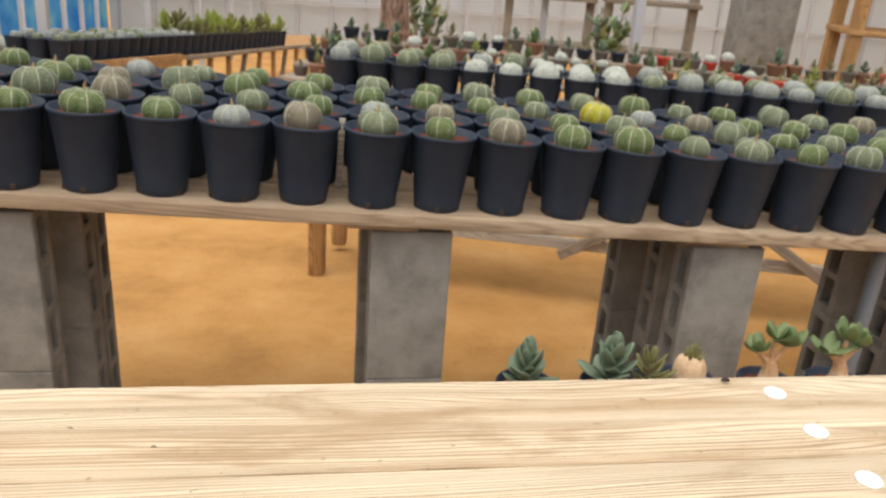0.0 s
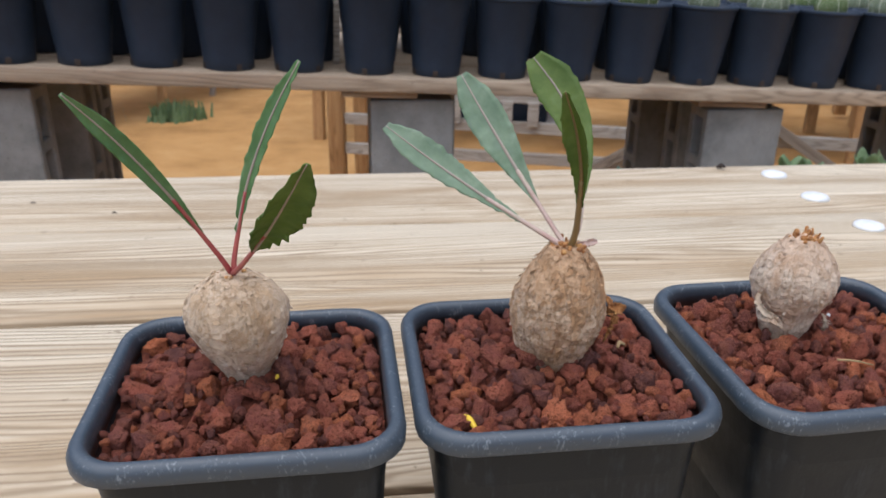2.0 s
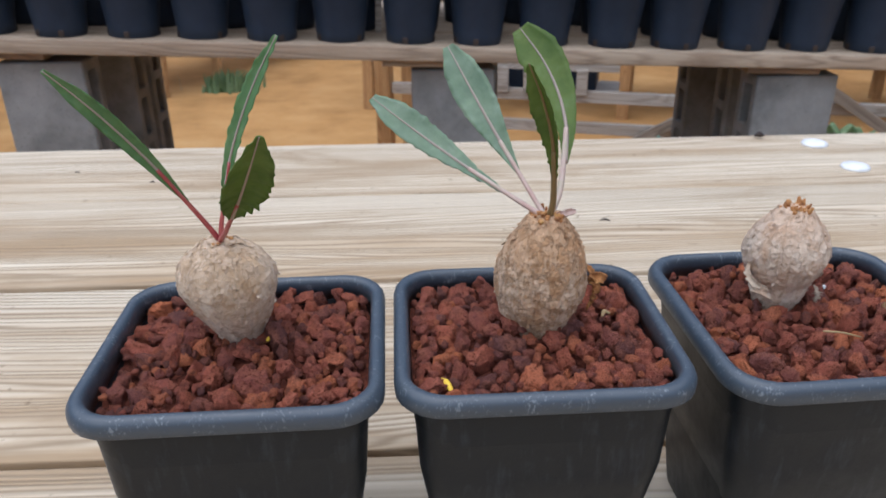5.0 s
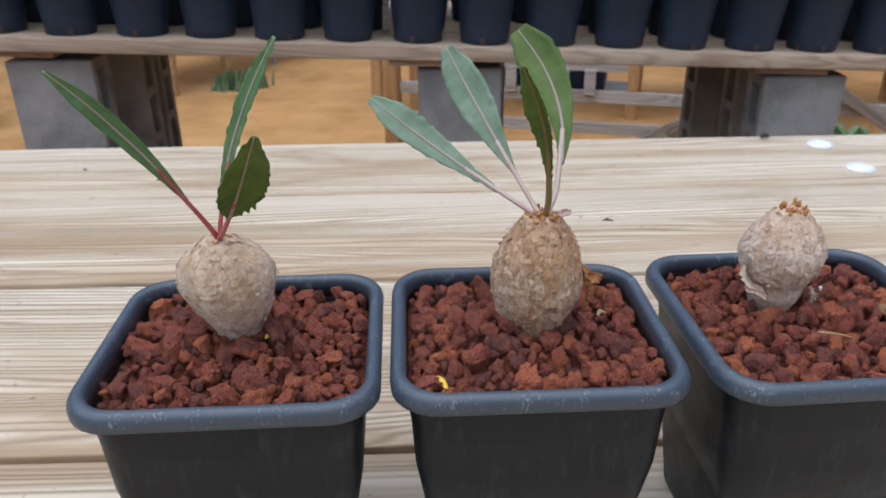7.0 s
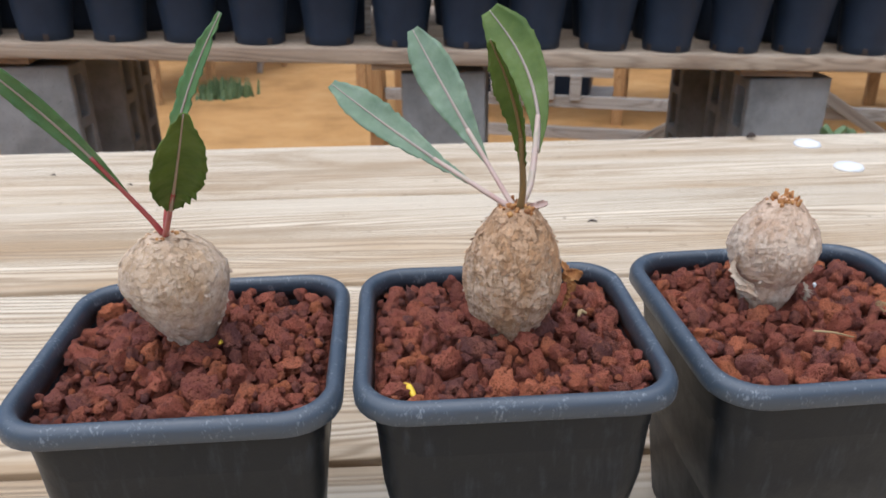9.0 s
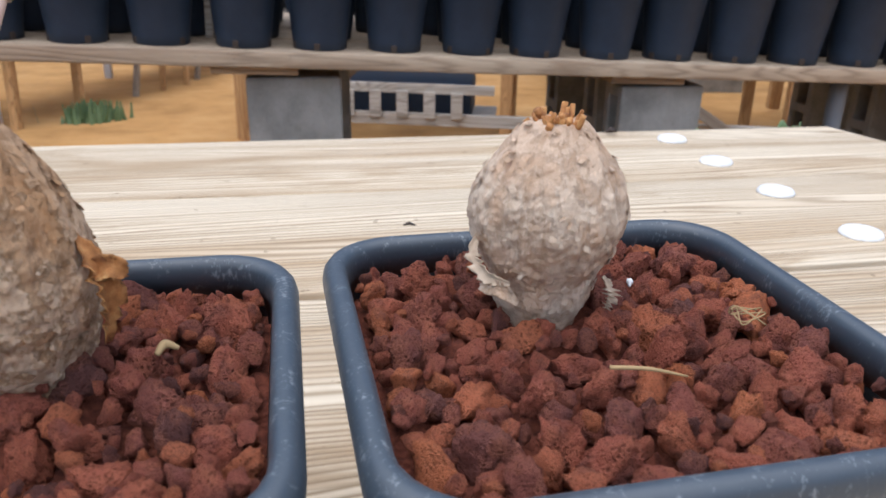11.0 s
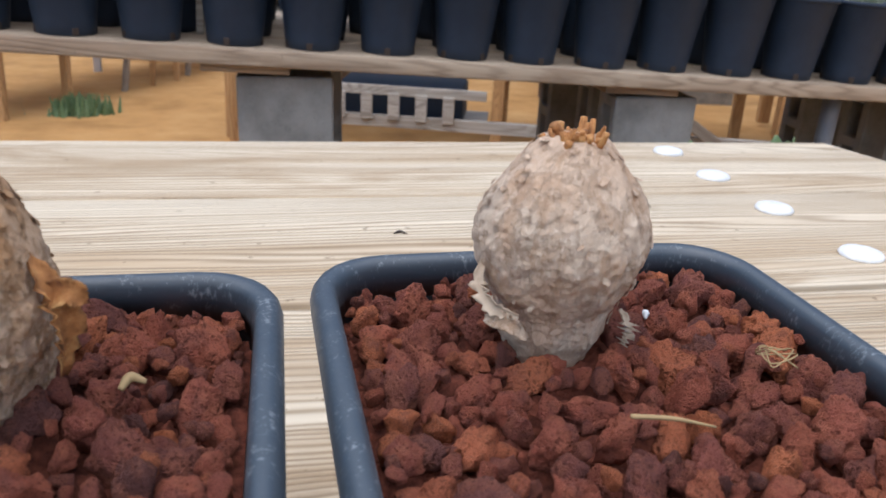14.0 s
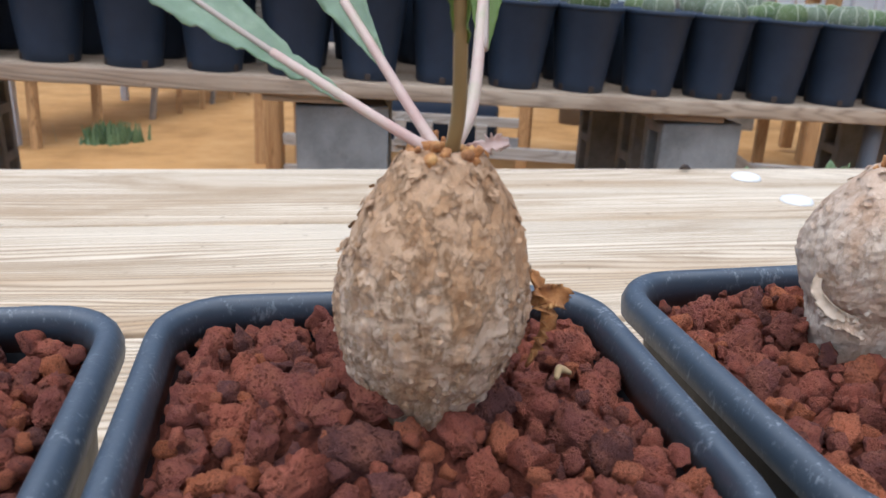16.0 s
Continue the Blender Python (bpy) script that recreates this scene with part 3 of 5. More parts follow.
def rock_mesh(seed, fine):
    """A craggy lava stone with burst gas bubbles."""
    bm = bmesh.new()
    bmesh.ops.create_icosphere(bm, subdivisions=4 if fine else 3, radius=1.0)
    rng = random.Random(seed)
    off = Vector((rng.uniform(-50, 50), rng.uniform(-50, 50), rng.uniform(-50, 50)))
    aim = lambda: Vector((rng.gauss(0, 1), rng.gauss(0, 1), rng.gauss(0, 1))).normalized()
    planes = [(aim(), rng.uniform(0.45, 0.80)) for _ in range(10)]
    spot = aim()
    bubbles = []
    for _ in range(46 if fine else 14):
        d = aim()
        if fine and rng.random() < 0.6:
            d = (d + spot * 1.3).normalized()
        r = rng.uniform(0.10, 0.24) if fine else rng.uniform(0.2, 0.36)
        if all((d - e).length > 0.8 * (r + q) for e, q in bubbles):
            bubbles.append((d, r))
    sq = Vector((rng.uniform(0.9, 1.3), rng.uniform(0.75, 1.1), rng.uniform(0.6, 0.95)))
    for v in bm.verts:
        n = v.co.copy()
        p = n.copy()
        for d, lim in planes:
            over = p.dot(d) - lim
            if over > 0:
                p -= d * over * 0.95
        p *= 1 + 0.26 * noise.noise(p * 1.7 + off) + 0.16 * noise.noise(p * 4.0 + off) + 0.11 * noise.noise(p * 8.0 + off) + (0.07 * noise.noise(p * 16.0 + off) if fine else 0.0)
        for d, r in bubbles:
            q = (n - d).length
            if q < r:
                p *= 1 - 0.75 * r * (1 - (q / r) ** 2)
                break
        v.co = Vector((p.x * sq.x, p.y * sq.y, p.z * sq.z))
    me = bpy.data.meshes.new("stone")
    bm.to_mesh(me)
    bm.free()
    me.materials.append(M_LAVA)
    me.polygons.foreach_set("use_smooth", [True] * len(me.polygons))
    return me


ROCKS = [rock_mesh(100 + i, False) for i in range(14)]
BIG_ROCKS = [rock_mesh(200 + i, True) for i in range(14)]


def lava_gravel(x, y, rz, sx, sy, seed, centre, hollow, mound):
    """Lava stones that fill a pot round the plant at centre (in the pot's own metres)."""
    rng = random.Random(seed)
    hx, hy = HX * sx - 0.0067, HY * sy - 0.0067
    g = tagged(anchor("lava_gravel", x, y, TOP, rz), "coarse red-brown porous lava gravel filling the square pot", "gravel", "pot gravel")
    level = PH - 0.0068
    bm = bmesh.new()
    G = 80
    pts = [[None] * (G + 1) for _ in range(G + 1)]
    for i in range(G + 1):
        for j in range(G + 1):
            u, w = (i / G * 2 - 1) * (hx + 0.0005), (j / G * 2 - 1) * (hy + 0.0005)
            ku, kw = abs(u) - hx + 0.0115, abs(w) - hy + 0.0115
            if ku > 0 and kw > 0 and math.hypot(ku, kw) > 0.0115:
                pull = 0.0115 / math.hypot(ku, kw)
                u, w = math.copysign(hx - 0.0115 + ku * pull, u), math.copysign(hy - 0.0115 + kw * pull, w)
            d0, d1 = noise.voronoi(Vector((u * 210, w * 210, seed)))[0][:2]
            hill = mound * math.exp(-((u - centre[0]) ** 2 + (w - centre[1]) ** 2) / 0.0005)
            pts[i][j] = bm.verts.new((u, w, level - 0.0048 + hill + 0.0045 * min(0.6, d1 - d0) + 0.0012 * noise.noise(Vector((u * 500, w * 500, seed)))))
    for i in range(G):
        for j in range(G):
            bm.faces.new((pts[i][j], pts[i + 1][j], pts[i + 1][j + 1], pts[i][j + 1]))
    part("grit", bm, M_SOIL, g)
    placed = []
    for layer, tries, rmin, rmax in ((0, 700, 0.0033, 0.0054), (1, 2500, 0.0020, 0.0034), (2, 2500, 0.0012, 0.0020)):
        for _ in range(tries):
            r = rng.uniform(rmin, rmax)
            u, w = rng.uniform(-hx + 0.95 * r, hx - 0.95 * r), rng.uniform(-hy + 0.95 * r, hy - 0.95 * r)
            ku, kw = abs(u) - hx + 0.0115, abs(w) - hy + 0.0115
            if ku > 0 and kw > 0 and math.hypot(ku, kw) + 1.0 * r > 0.0115:
                continue
            if (u - centre[0]) ** 2 + (w - centre[1]) ** 2 < (hollow + 0.4 * r) ** 2:
                continue
            lim = (0.88, 0.78, 0.74)[layer]
            if any((u - a) ** 2 + (w - b) ** 2 < (lim * (r + c)) ** 2 for a, b, c in placed):
                continue
            if len(placed) >= 298:
                break
            placed.append((u, w, r))
            z = level + (rng.uniform(-0.0022, 0.0016), rng.uniform(-0.002, 0.0015), rng.uniform(0.0, 0.003))[layer] + 0.0022 * noise.noise(Vector((u * 45, w * 45, seed * 1.7))) + mound * math.exp(-((u - centre[0]) ** 2 + (w - centre[1]) ** 2) / 0.0005)
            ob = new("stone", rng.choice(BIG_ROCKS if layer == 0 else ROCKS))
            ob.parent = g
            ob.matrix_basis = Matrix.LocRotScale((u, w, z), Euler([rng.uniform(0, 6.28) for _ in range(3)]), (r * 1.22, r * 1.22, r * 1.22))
    return g


# pot: x, y, turn, width and depth factors; plant: place in the pot
POTS = [(0.1247, 0.2925, 1.45, 1.0, 1.01), (0.2307, 0.2970, 1.0, 1.0, 1.01), (0.3405, 0.3025, 2.8, 1.01, 1.085)]
PLANTS = [(0.1230, 0.2985), (0.2335, 0.3030), (0.3315, 0.3155)]
LEANS = [-0.30, -0.24, -0.10]   # how far each stem leans forward
for k, ((x, y, rz, sx, sy), (px, py)) in enumerate(zip(POTS, PLANTS)):
    square_pot(x, y, rz, sx, sy)
    lava_gravel(x, y, rz, sx, sy, 11 + k, (px - x, py - y), (0.0085, 0.0110, 0.0100)[k], (0.0070, 0.0080, 0.0060)[k])


# ---- caudex plants ----
def caudex(bm_profile, radius, seed, flake, n=190, m=130):
    """A swollen, flaky stem base turned from (radius share, height) pairs."""
    off = Vector((seed * 3.1, seed * 7.7, seed))
    P = bezier([(r, 0, z) for r, z in bm_profile], m)
    rows = []
    for p in P:
        row = []
        for i in range(n):
            a = 2 * math.pi * i / n
            d = Vector((math.cos(a), math.sin(a), 0))
            q = Vector((d.x * p.x * radius, d.y * p.x * radius, p.z))
            s = q * 60 + off
            ridge = abs(noise.noise(Vector((d.x * 4.5, d.y * 4.5, p.z * 26)) + off * 2))
            lump = 0.05 * ridge + 0.035 * noise.noise(q * 55 + off) + 0.035 * noise.noise(Vector((d.x * 3, d.y * 3, p.z * 60)) + off)
            d0, d1 = noise.voronoi(Vector((q.x * 300, q.y * 300, q.z * 230)) + off + 0.5 * noise.noise_vector(q * 260))[0][:2]
            crack = math.exp(-(d1 - d0) * 7.0) * (0.25 + 0.75 * abs(flake))
            fl = -0.040 * crack + abs(noise.noise(q * 150 + off)) * 0.04 + 0.050 * noise.noise(Vector((q.x * 480, q.y * 480, q.z * 230)) + off) + 0.034 * noise.noise(q * 900 - off)
            row.append(Vector((d.x, d.y, 0)) * max(p.x, 0.0) * radius * (1 + lump + flake * fl) + Vector((0, 0, p.z + 0.0006 * flake * noise.noise(q * 300 + off))))
        rows.append(row)
    return loft(rows)


def bark_scales(profile, radius, seed, count, size, zlo=0.2):
    """Small curled scraps of bark that stand off the stem."""
    rng = random.Random(seed)
    P = bezier([(r, 0, z) for r, z in profile], 80)
    bm = bmesh.new()
    for _ in range(count):
        k = rng.randrange(int(80 * zlo), 74)
        p, q = P[k], P[min(k + 2, 79)]
        a = rng.uniform(0, 6.2832)
        out = Vector((math.cos(a), math.sin(a), 0))
        side = Vector((-math.sin(a), math.cos(a), 0))
        up = Vector((out.x * (q.x - p.x) * radius, out.y * (q.x - p.x) * radius, q.z - p.z)).normalized()
        nrm = side.cross(up).normalized()
        base = out * p.x * radius * 1.01 + Vector((0, 0, p.z))
        w, h = size * rng.uniform(0.5, 1.5), size * rng.uniform(0.35, 1.0)
        tw = rng.uniform(-0.9, 0.9)
        s2 = side * math.cos(tw) + up * math.sin(tw)
        u2 = up * math.cos(tw) - side * math.sin(tw)
        lift = rng.uniform(0.06, 0.6) * size * rng.random()
        rows = []
        for i in range(4):
            u = i / 3 - 0.5
            row = []
            for j in range(3):
                t = j / 2
                row.append(base + s2 * w * u * (1 - 0.25 * t * rng.random()) + u2 * h * (0.5 - t) + nrm * (0.0001 + lift * t * t * (1 - 1.1 * u * u) + rng.uniform(0, 0.1) * size))
            rows.append(row)
        thick = 0.10 * size
        top = [[bm.verts.new(c + nrm * thick) for c in row] for row in rows]
        bot = [[bm.verts.new(c) for c in row] for row in rows]
        for i in range(3):
            for j in range(2):
                bm.faces.new((top[i][j], top[i + 1][j], top[i + 1][j + 1], top[i][j + 1]))
                bm.faces.new((bot[i][j + 1], bot[i + 1][j + 1], bot[i + 1][j], bot[i][j]))
        for i in range(3):
            bm.faces.new((top[i][2], top[i + 1][2], bot[i + 1][2], bot[i][2]))
    bmesh.ops.recalc_face_normals(bm, faces=bm.faces)
    return bm


def stub_tuft(r, z0, z1, count, seed, splay=0.3):
    """Dry leaf bases crowded on the crown."""
    rng = random.Random(seed)
    bm = bmesh.new()
    for _ in range(count):
        a, q = rng.uniform(0, 6.2832), r * math.sqrt(rng.random())
        p = Vector((q * math.cos(a), q * math.sin(a), z0 - 0.001))
        tip = p + Vector((p.x * splay, p.y * splay, (z1 - z0) * rng.uniform(0.4, 1.05))) + Vector((rng.gauss(0, 1), rng.gauss(0, 1), 0)) * r * 0.12
        w = r * rng.uniform(0.10, 0.22)
        t = tube([p, (p + tip) / 2 + Vector((rng.gauss(0, 1), rng.gauss(0, 1), 0)) * r * 0.08, tip], [w, w * 0.9, w * rng.uniform(0.4, 1.1)], 6, 6)
        me = bpy.data.meshes.new("t")
        t.to_mesh(me)
        t.free()
        bm.from_mesh(me)
        bpy.data.meshes.remove(me)
    return bm


def leaf_blade(line, widths, seed, cup=0.25, wave=0.0006, face=(0, -1, 0.25), steps=44):
    """A leaf along line, with half-widths, cupped along its midrib and wavy at the margin."""
    P = bezier(line, steps)
    rng = random.Random(seed)
    rows = []
    for i, p in enumerate(P):
        u = i / (steps - 1)
        k = u * (len(widths) - 1)
        j = min(int(k), len(widths) - 2)
        w = widths[j] + (widths[j + 1] - widths[j]) * (k - j)
        w *= 1 + 0.08 * noise.noise(Vector((u * 34, seed, 0))) + 0.05 * noise.noise(Vector((u * 80, seed, 3)))
        d = (P[min(i + 1, steps - 1)] - P[max(i - 1, 0)]).normalized()
        f = Vector(face)
        s = d.cross(f).normalized()
        nrm = s.cross(d).normalized()
        row = []
        for c in range(9):
            t = c / 4 - 1
            bulge = 0.00045 * noise.noise(Vector((u * 26, t * 5, seed)))
            row.append(p + s * w * t + nrm * (cup * w * (t * t) + wave * abs(t) ** 3 * noise.noise(Vector((u * 22, 9 * (t > 0), seed + 5))) * 3 + bulge * (w / 0.006)))
        rows.append(row)
    bm = bmesh.new()
    th = 0.00035
    rings = []
    for i, row in enumerate(rows):
        d = (P[min(i + 1, steps - 1)] - P[max(i - 1, 0)]).normalized()
        nrm = d.cross(Vector(face)).cross(d).normalized()
        ring = [bm.verts.new(c) for c in row] + [bm.verts.new(c - nrm * th) for c in reversed(row)]
        rings.append(ring)
    n = len(rings[0])
    for a, b in zip(rings, rings[1:]):
        for i in range(n):
            bm.faces.new((a[i], a[(i + 1) % n], b[(i + 1) % n], b[i]))
    bm.faces.new(rings[0])
    bm.faces.new(rings[-1])
    bmesh.ops.recalc_face_normals(bm, faces=bm.faces)
    return bm


def leafed(plant, base, stalk, tip_line, widths, stalk_r, m_leaf, m_stalk, seed, cup=0.25, face=(0, -1, 0.25), label="", rib=None):
    """A leaf on its stalk. Lines are in world metres, and the plant stands at base."""
    b = Vector(base)
    leaf = part("leaf", leaf_blade([Vector(p) - b for p in tip_line], widths, seed, cup, face=face), m_leaf, plant, label)
    part("stalk", tube([Vector(p) - b for p in stalk] + [Vector(tip_line[1]) - b], stalk_r, 8, 22), m_stalk, leaf)
    mid = [Vector(p) - b + Vector(face).normalized() * 0.0001 for p in tip_line]
    part("midrib", tube(mid, [stalk_r[-1] * 0.9, stalk_r[-1] * 0.6, 0.00018], 6, 26), rib or M_RIB, leaf)
    return leaf


def caudex_plant(k, profile, radius, material, flake, stub, label, scales, size):
    x, y = PLANTS[k]
    z = TOP + PH - 0.0030
    plant = tagged(anchor("caudex_plant", x, y, z), label, "succulent", "potted caudex plants")
    tilt = Matrix.Identity(4)
    tilt[1][2] = LEANS[k]
    body = part("caudex", caudex(profile, radius, 2.3 + k * 5.1, flake), material, plant)
    body.data.transform(tilt)
    s = part("peeling_bark", bark_scales(profile, radius, 60 + k, scales, size), material, plant, "curled scraps of peeling bark", smooth=False)
    tagged(s, kind="stuff")
    r, z0, z1, count = stub
    s.data.transform(tilt)
    part("crown", stub_tuft(r, z0, z1, count, 70 + k), M_STUB, plant, "rusty brown dry leaf bases").data.transform(tilt)
    return plant, (x, y, z)


PROF_A = [(0.40, -0.006), (0.47, 0.0005), (0.58, 0.0060), (0.75, 0.0122), (0.90, 0.0190), (1.0, 0.0265), (0.97, 0.0325), (0.78, 0.0385), (0.52, 0.0422), (0.30, 0.0447), (0.02, 0.0452)]
PROF_B = [(0.68, -0.005), (0.73, 0.0005), (0.81, 0.0045), (0.90, 0.0100), (0.97, 0.0152), (1.0, 0.0205), (0.98, 0.0255), (0.91, 0.0310), (0.81, 0.0360), (0.63, 0.0420), (0.45, 0.0465), (0.34, 0.0484), (0.02, 0.0488)]
PROF_C = [(0.45, -0.006), (0.54, -0.001), (0.66, 0.0035), (0.71, 0.0075), (0.76, 0.0100), (0.85, 0.0130), (0.96, 0.0175), (1.0, 0.0222), (0.94, 0.0268), (0.83, 0.0308), (0.64, 0.0350), (0.46, 0.0385), (0.33, 0.0402), (0.02, 0.0406)]
plant_a, base_a = caudex_plant(0, PROF_A, 0.0165, M_BARK_A, 0.55, (0.0044, 0.0435, 0.0465, 20), "round pale caudex plant with three green leaves on red stalks", 120, 0.0017)
plant_b, base_b = caudex_plant(1, PROF_B, 0.0164, M_BARK_B, 0.75, (0.0056, 0.0472, 0.0510, 36), "pear-shaped tan flaky caudex plant with four grey-green leaves", 190, 0.0017)
plant_c, base_c = caudex_plant(2, PROF_C, 0.0154, M_BARK_C, 0.70, (0.0044, 0.0393, 0.0437, 34), "round grey leafless caudex plant with a rusty crown", 110, 0.0015)

ax, ay, az = base_a
bx, by, bz = base_b
ca, cb = Vector((ax, ay + 0.0455 * LEANS[0], az + 0.0455)), Vector((bx, by + 0.0485 * LEANS[1], bz + 0.0485))


def arc(a, b, shares, sag):
    """Points on the way from a to b at the given shares, bowed aside by sag."""
    a, b, sag = Vector(a), Vector(b), Vector(sag)
    return [a + (b - a) * u + sag * (4 * u * (1 - u)) for u in shares]


def grown(plant, base, crown, tip, sag, foot, *rest):
    """A leaf from the crown to its tip; foot: the share of the way that is bare stalk."""
    way = [foot + (1 - foot) * k / 4 for k in range(5)]
    return leafed(plant, base, arc(crown, tip, (0, foot * 0.5), sag), arc(crown, tip, way, sag), *rest)


SLIM = [0.0006, 0.0018, 0.0026, 0.0030, 0.0026, 0.0006]
OVAL = [0.0008, 0.0040, 0.0060, 0.0064, 0.0052, 0.0010]
SPOON = [0.0008, 0.0018, 0.0034, 0.0050, 0.0060, 0.0055, 0.0018]
BROAD = [0.0008, 0.0026, 0.0046, 0.0064, 0.0070, 0.0060, 0.0020]
FOLD = [0.0010, 0.0016, 0.0024, 0.0032, 0.0036, 0.0028, 0.0008]
LEAD = [0.0008, 0.0026, 0.0042, 0.0060, 0.0075, 0.0078, 0.0034]
grown(plant_a, base_a, ca, (0.0921, 0.2548, 1.1024), (0.0010, 0.0, 0.0030), 0.22,
      SLIM, [0.0010, 0.0008, 0.0006], M_LEAF_A, M_RED, 3, 0.35, (0.6, -0.7, -0.2), "narrow green leaf on a red stalk")
grown(plant_a, base_a, ca + Vector((0.001, 0, 0)), (0.1479, 0.2894, 1.1047), (-0.0042, 0, 0), 0.20,
      SLIM, [0.0010, 0.0008, 0.0006], M_LEAF_A, M_RED, 8, 0.35, (-0.5, -1, 0.1), "narrow green leaf on a red stalk")
grown(plant_a, base_a, ca + Vector((0.001, -0.001, 0)), (0.1530, 0.2225, 1.0930), (0.0, -0.001, -0.0022), 0.36,
      OVAL, [0.0010, 0.0008, 0.0006], M_LEAF_Y, M_RED, 14, 0.45, (0.12, -0.55, -0.80), "short broad green leaf on a red stalk")
grown(plant_b, base_b, cb + Vector((-0.002, 0, 0)), (0.1741, 0.3246, 1.0763), (0.0, 0.0, -0.0015), 0.22,
      SPOON, [0.0010, 0.0009, 0.0008], M_LEAF_B, M_STALK, 21, 0.25, (0, -0.8, 0.8), "long grey-green wavy leaf on a pale pink stalk")
grown(plant_b, base_b, cb + Vector((-0.001, 0.001, 0)), (0.2021, 0.3363, 1.0919), (0.0, 0.0, -0.0012), 0.25,
      BROAD, [0.0010, 0.0009, 0.0008], M_LEAF_B, M_STALK, 27, 0.25, (-0.2, -1, 0.5), "long grey-green wavy leaf on a pale pink stalk")
grown(plant_b, base_b, cb + Vector((0.001, -0.001, 0)), (0.2214, 0.2640, 1.1000), (0.0040, 0.0, 0.0), 0.30,
      FOLD, [0.0012, 0.0011, 0.0009], M_LEAF_Y, M_OLIVE, 33, 0.8, (-0.6, -1, 0.0), "folded olive-green leaf standing upright", M_OLIVE)
grown(plant_b, base_b, cb + Vector((0.002, 0.002, 0)), (0.2290, 0.3393, 1.0975), (0.0105, 0.0, 0.0), 0.25,
      LEAD, [0.0012, 0.0011, 0.0009], M_LEAF_Y, M_STALK, 39, 0.25, (-0.1, -1, 0.2), "broad rounded yellow-green leaf on a pale stalk")
# torn bark on the stems
def torn(plant, line, widths, face, material, label):
    """A curled strip of torn bark."""
    part("bark_curl", leaf_blade(line, widths, 5, 0.6, 0.0012, face, 22), material, plant, label)


torn(plant_c, [(-0.0142, -0.0040, 0.0185), (-0.0158, -0.0065, 0.0150), (-0.0140, -0.0105, 0.0120), (-0.0100, -0.0130, 0.0112)], [0.0005, 0.0011, 0.0014, 0.0004], (-0.5, -0.8, 0.2), M_FLAKE, "torn rust-brown strip of bark")
torn(plant_c, [(-0.0150, -0.0095, 0.0095), (-0.0120, -0.0125, 0.0100), (-0.0085, -0.0140, 0.0075)], [0.0006, 0.0017, 0.0014, 0.0005], (-0.3, -0.8, 0.5), M_BARK_C, "torn pale scrap of bark")
torn(plant_c, [(0.0105, -0.0085, 0.0095), (0.0125, -0.0085, 0.0055), (0.0118, -0.0080, 0.0010)], [0.0004, 0.0010, 0.0011, 0.0004], (0.5, -0.8, 0.1), M_FLAKE, "torn rust-brown strip of bark")
torn(plant_b, [(0.0150, -0.0085, 0.0280), (0.0178, -0.0100, 0.0235), (0.0190, -0.0095, 0.0175), (0.0172, -0.0080, 0.0085)], [0.0005, 0.0016, 0.0026, 0.0018, 0.0006], (0.75, -0.6, 0.2), M_STUB, "torn rust-brown flap of bark")
torn(plant_b, [(0.0165, -0.0090, 0.0220), (0.0205, -0.0108, 0.0232), (0.0222, -0.0105, 0.0215)], [0.0010, 0.0022, 0.0018, 0.0006], (0.2, -0.9, 0.4), M_STUB, "torn rust-brown flap of bark")
torn(plant_b, [(0.0030, -0.0120, 0.0480), (0.0070, -0.0135, 0.0498), (0.0098, -0.0130, 0.0500)], [0.0009, 0.0013, 0.0006], (0.0, -0.8, 0.6), M_STALK, "dry pale leaf base curling off the crown")

# loose scraps on the gravel
straw = part("straw", tube([(0, 0, 0), (0.007, -0.0012, 0.0008), (0.015, -0.0015, 0.0)], [0.00042, 0.0004, 0.0002], 6), M_STRAW)
straw.matrix_basis = pose(0.3343, 0.2820, TOP + PH + 0.0012, 0, 12, 6)
tagged(straw, "dry yellow straw lying on the lava gravel", "straw")
petal = part("petal", tube([(0, 0, 0), (0.003, -0.004, 0.001), (0.004, -0.009, 0)], [0.0008, 0.0014, 0.0007], 7), M_YELLOW)
petal.matrix_basis = pose(0.1935, 0.2680, TOP + PH - 0.0048, 0, 0, 12)
tagged(petal, "curled yellow petal on the lava gravel", "petal")
chip = part("pale_crumb", tube([(0, 0, 0), (0.002, 0.001, 0.001), (0.004, 0, 0)], [0.0005, 0.0009, 0.0004], 7), M_STRAW)
chip.matrix_basis = pose(0.2575, 0.2979, TOP + PH + 0.0008, 0, 0, 30)
tagged(chip, "small pale dry crumb on the lava gravel", "crumb")


speck = part("yellow_speck", tube([(0, 0, 0), (0.0015, 0.0008, 0.0008), (0.003, 0, 0)], [0.0004, 0.0011, 0.0004], 7), M_YELLOW)
speck.matrix_basis = pose(0.1335, 0.2900, TOP + PH - 0.0008, 0, 0, 15)
tagged(speck, "small yellow speck lying on the lava gravel", "petal")
nest = part("rootlet_tangle", tube([(0.0032 * math.cos(k * 2.1), 0.0028 * math.sin(k * 1.7 + 0.5), 0.0016 + 0.0014 * math.sin(k * 2.9)) for k in range(12)], [0.00016, 0.00013], 5, 70), M_STRAW)
nest.matrix_basis = pose(0.3690, 0.2985, TOP + PH - 0.0010)
tagged(nest, "tangle of fine dry rootlets on the lava gravel", "rootlets")
crumb = part("white_crumb", tube([(0, 0, 0), (0.001, 0.0004, 0.0008), (0.002, 0, 0)], [0.0003, 0.0008, 0.0003], 6), M_WHITE)
crumb.matrix_basis = pose(0.3530, 0.3180, TOP + PH - 0.0015, 0, 0, 50)
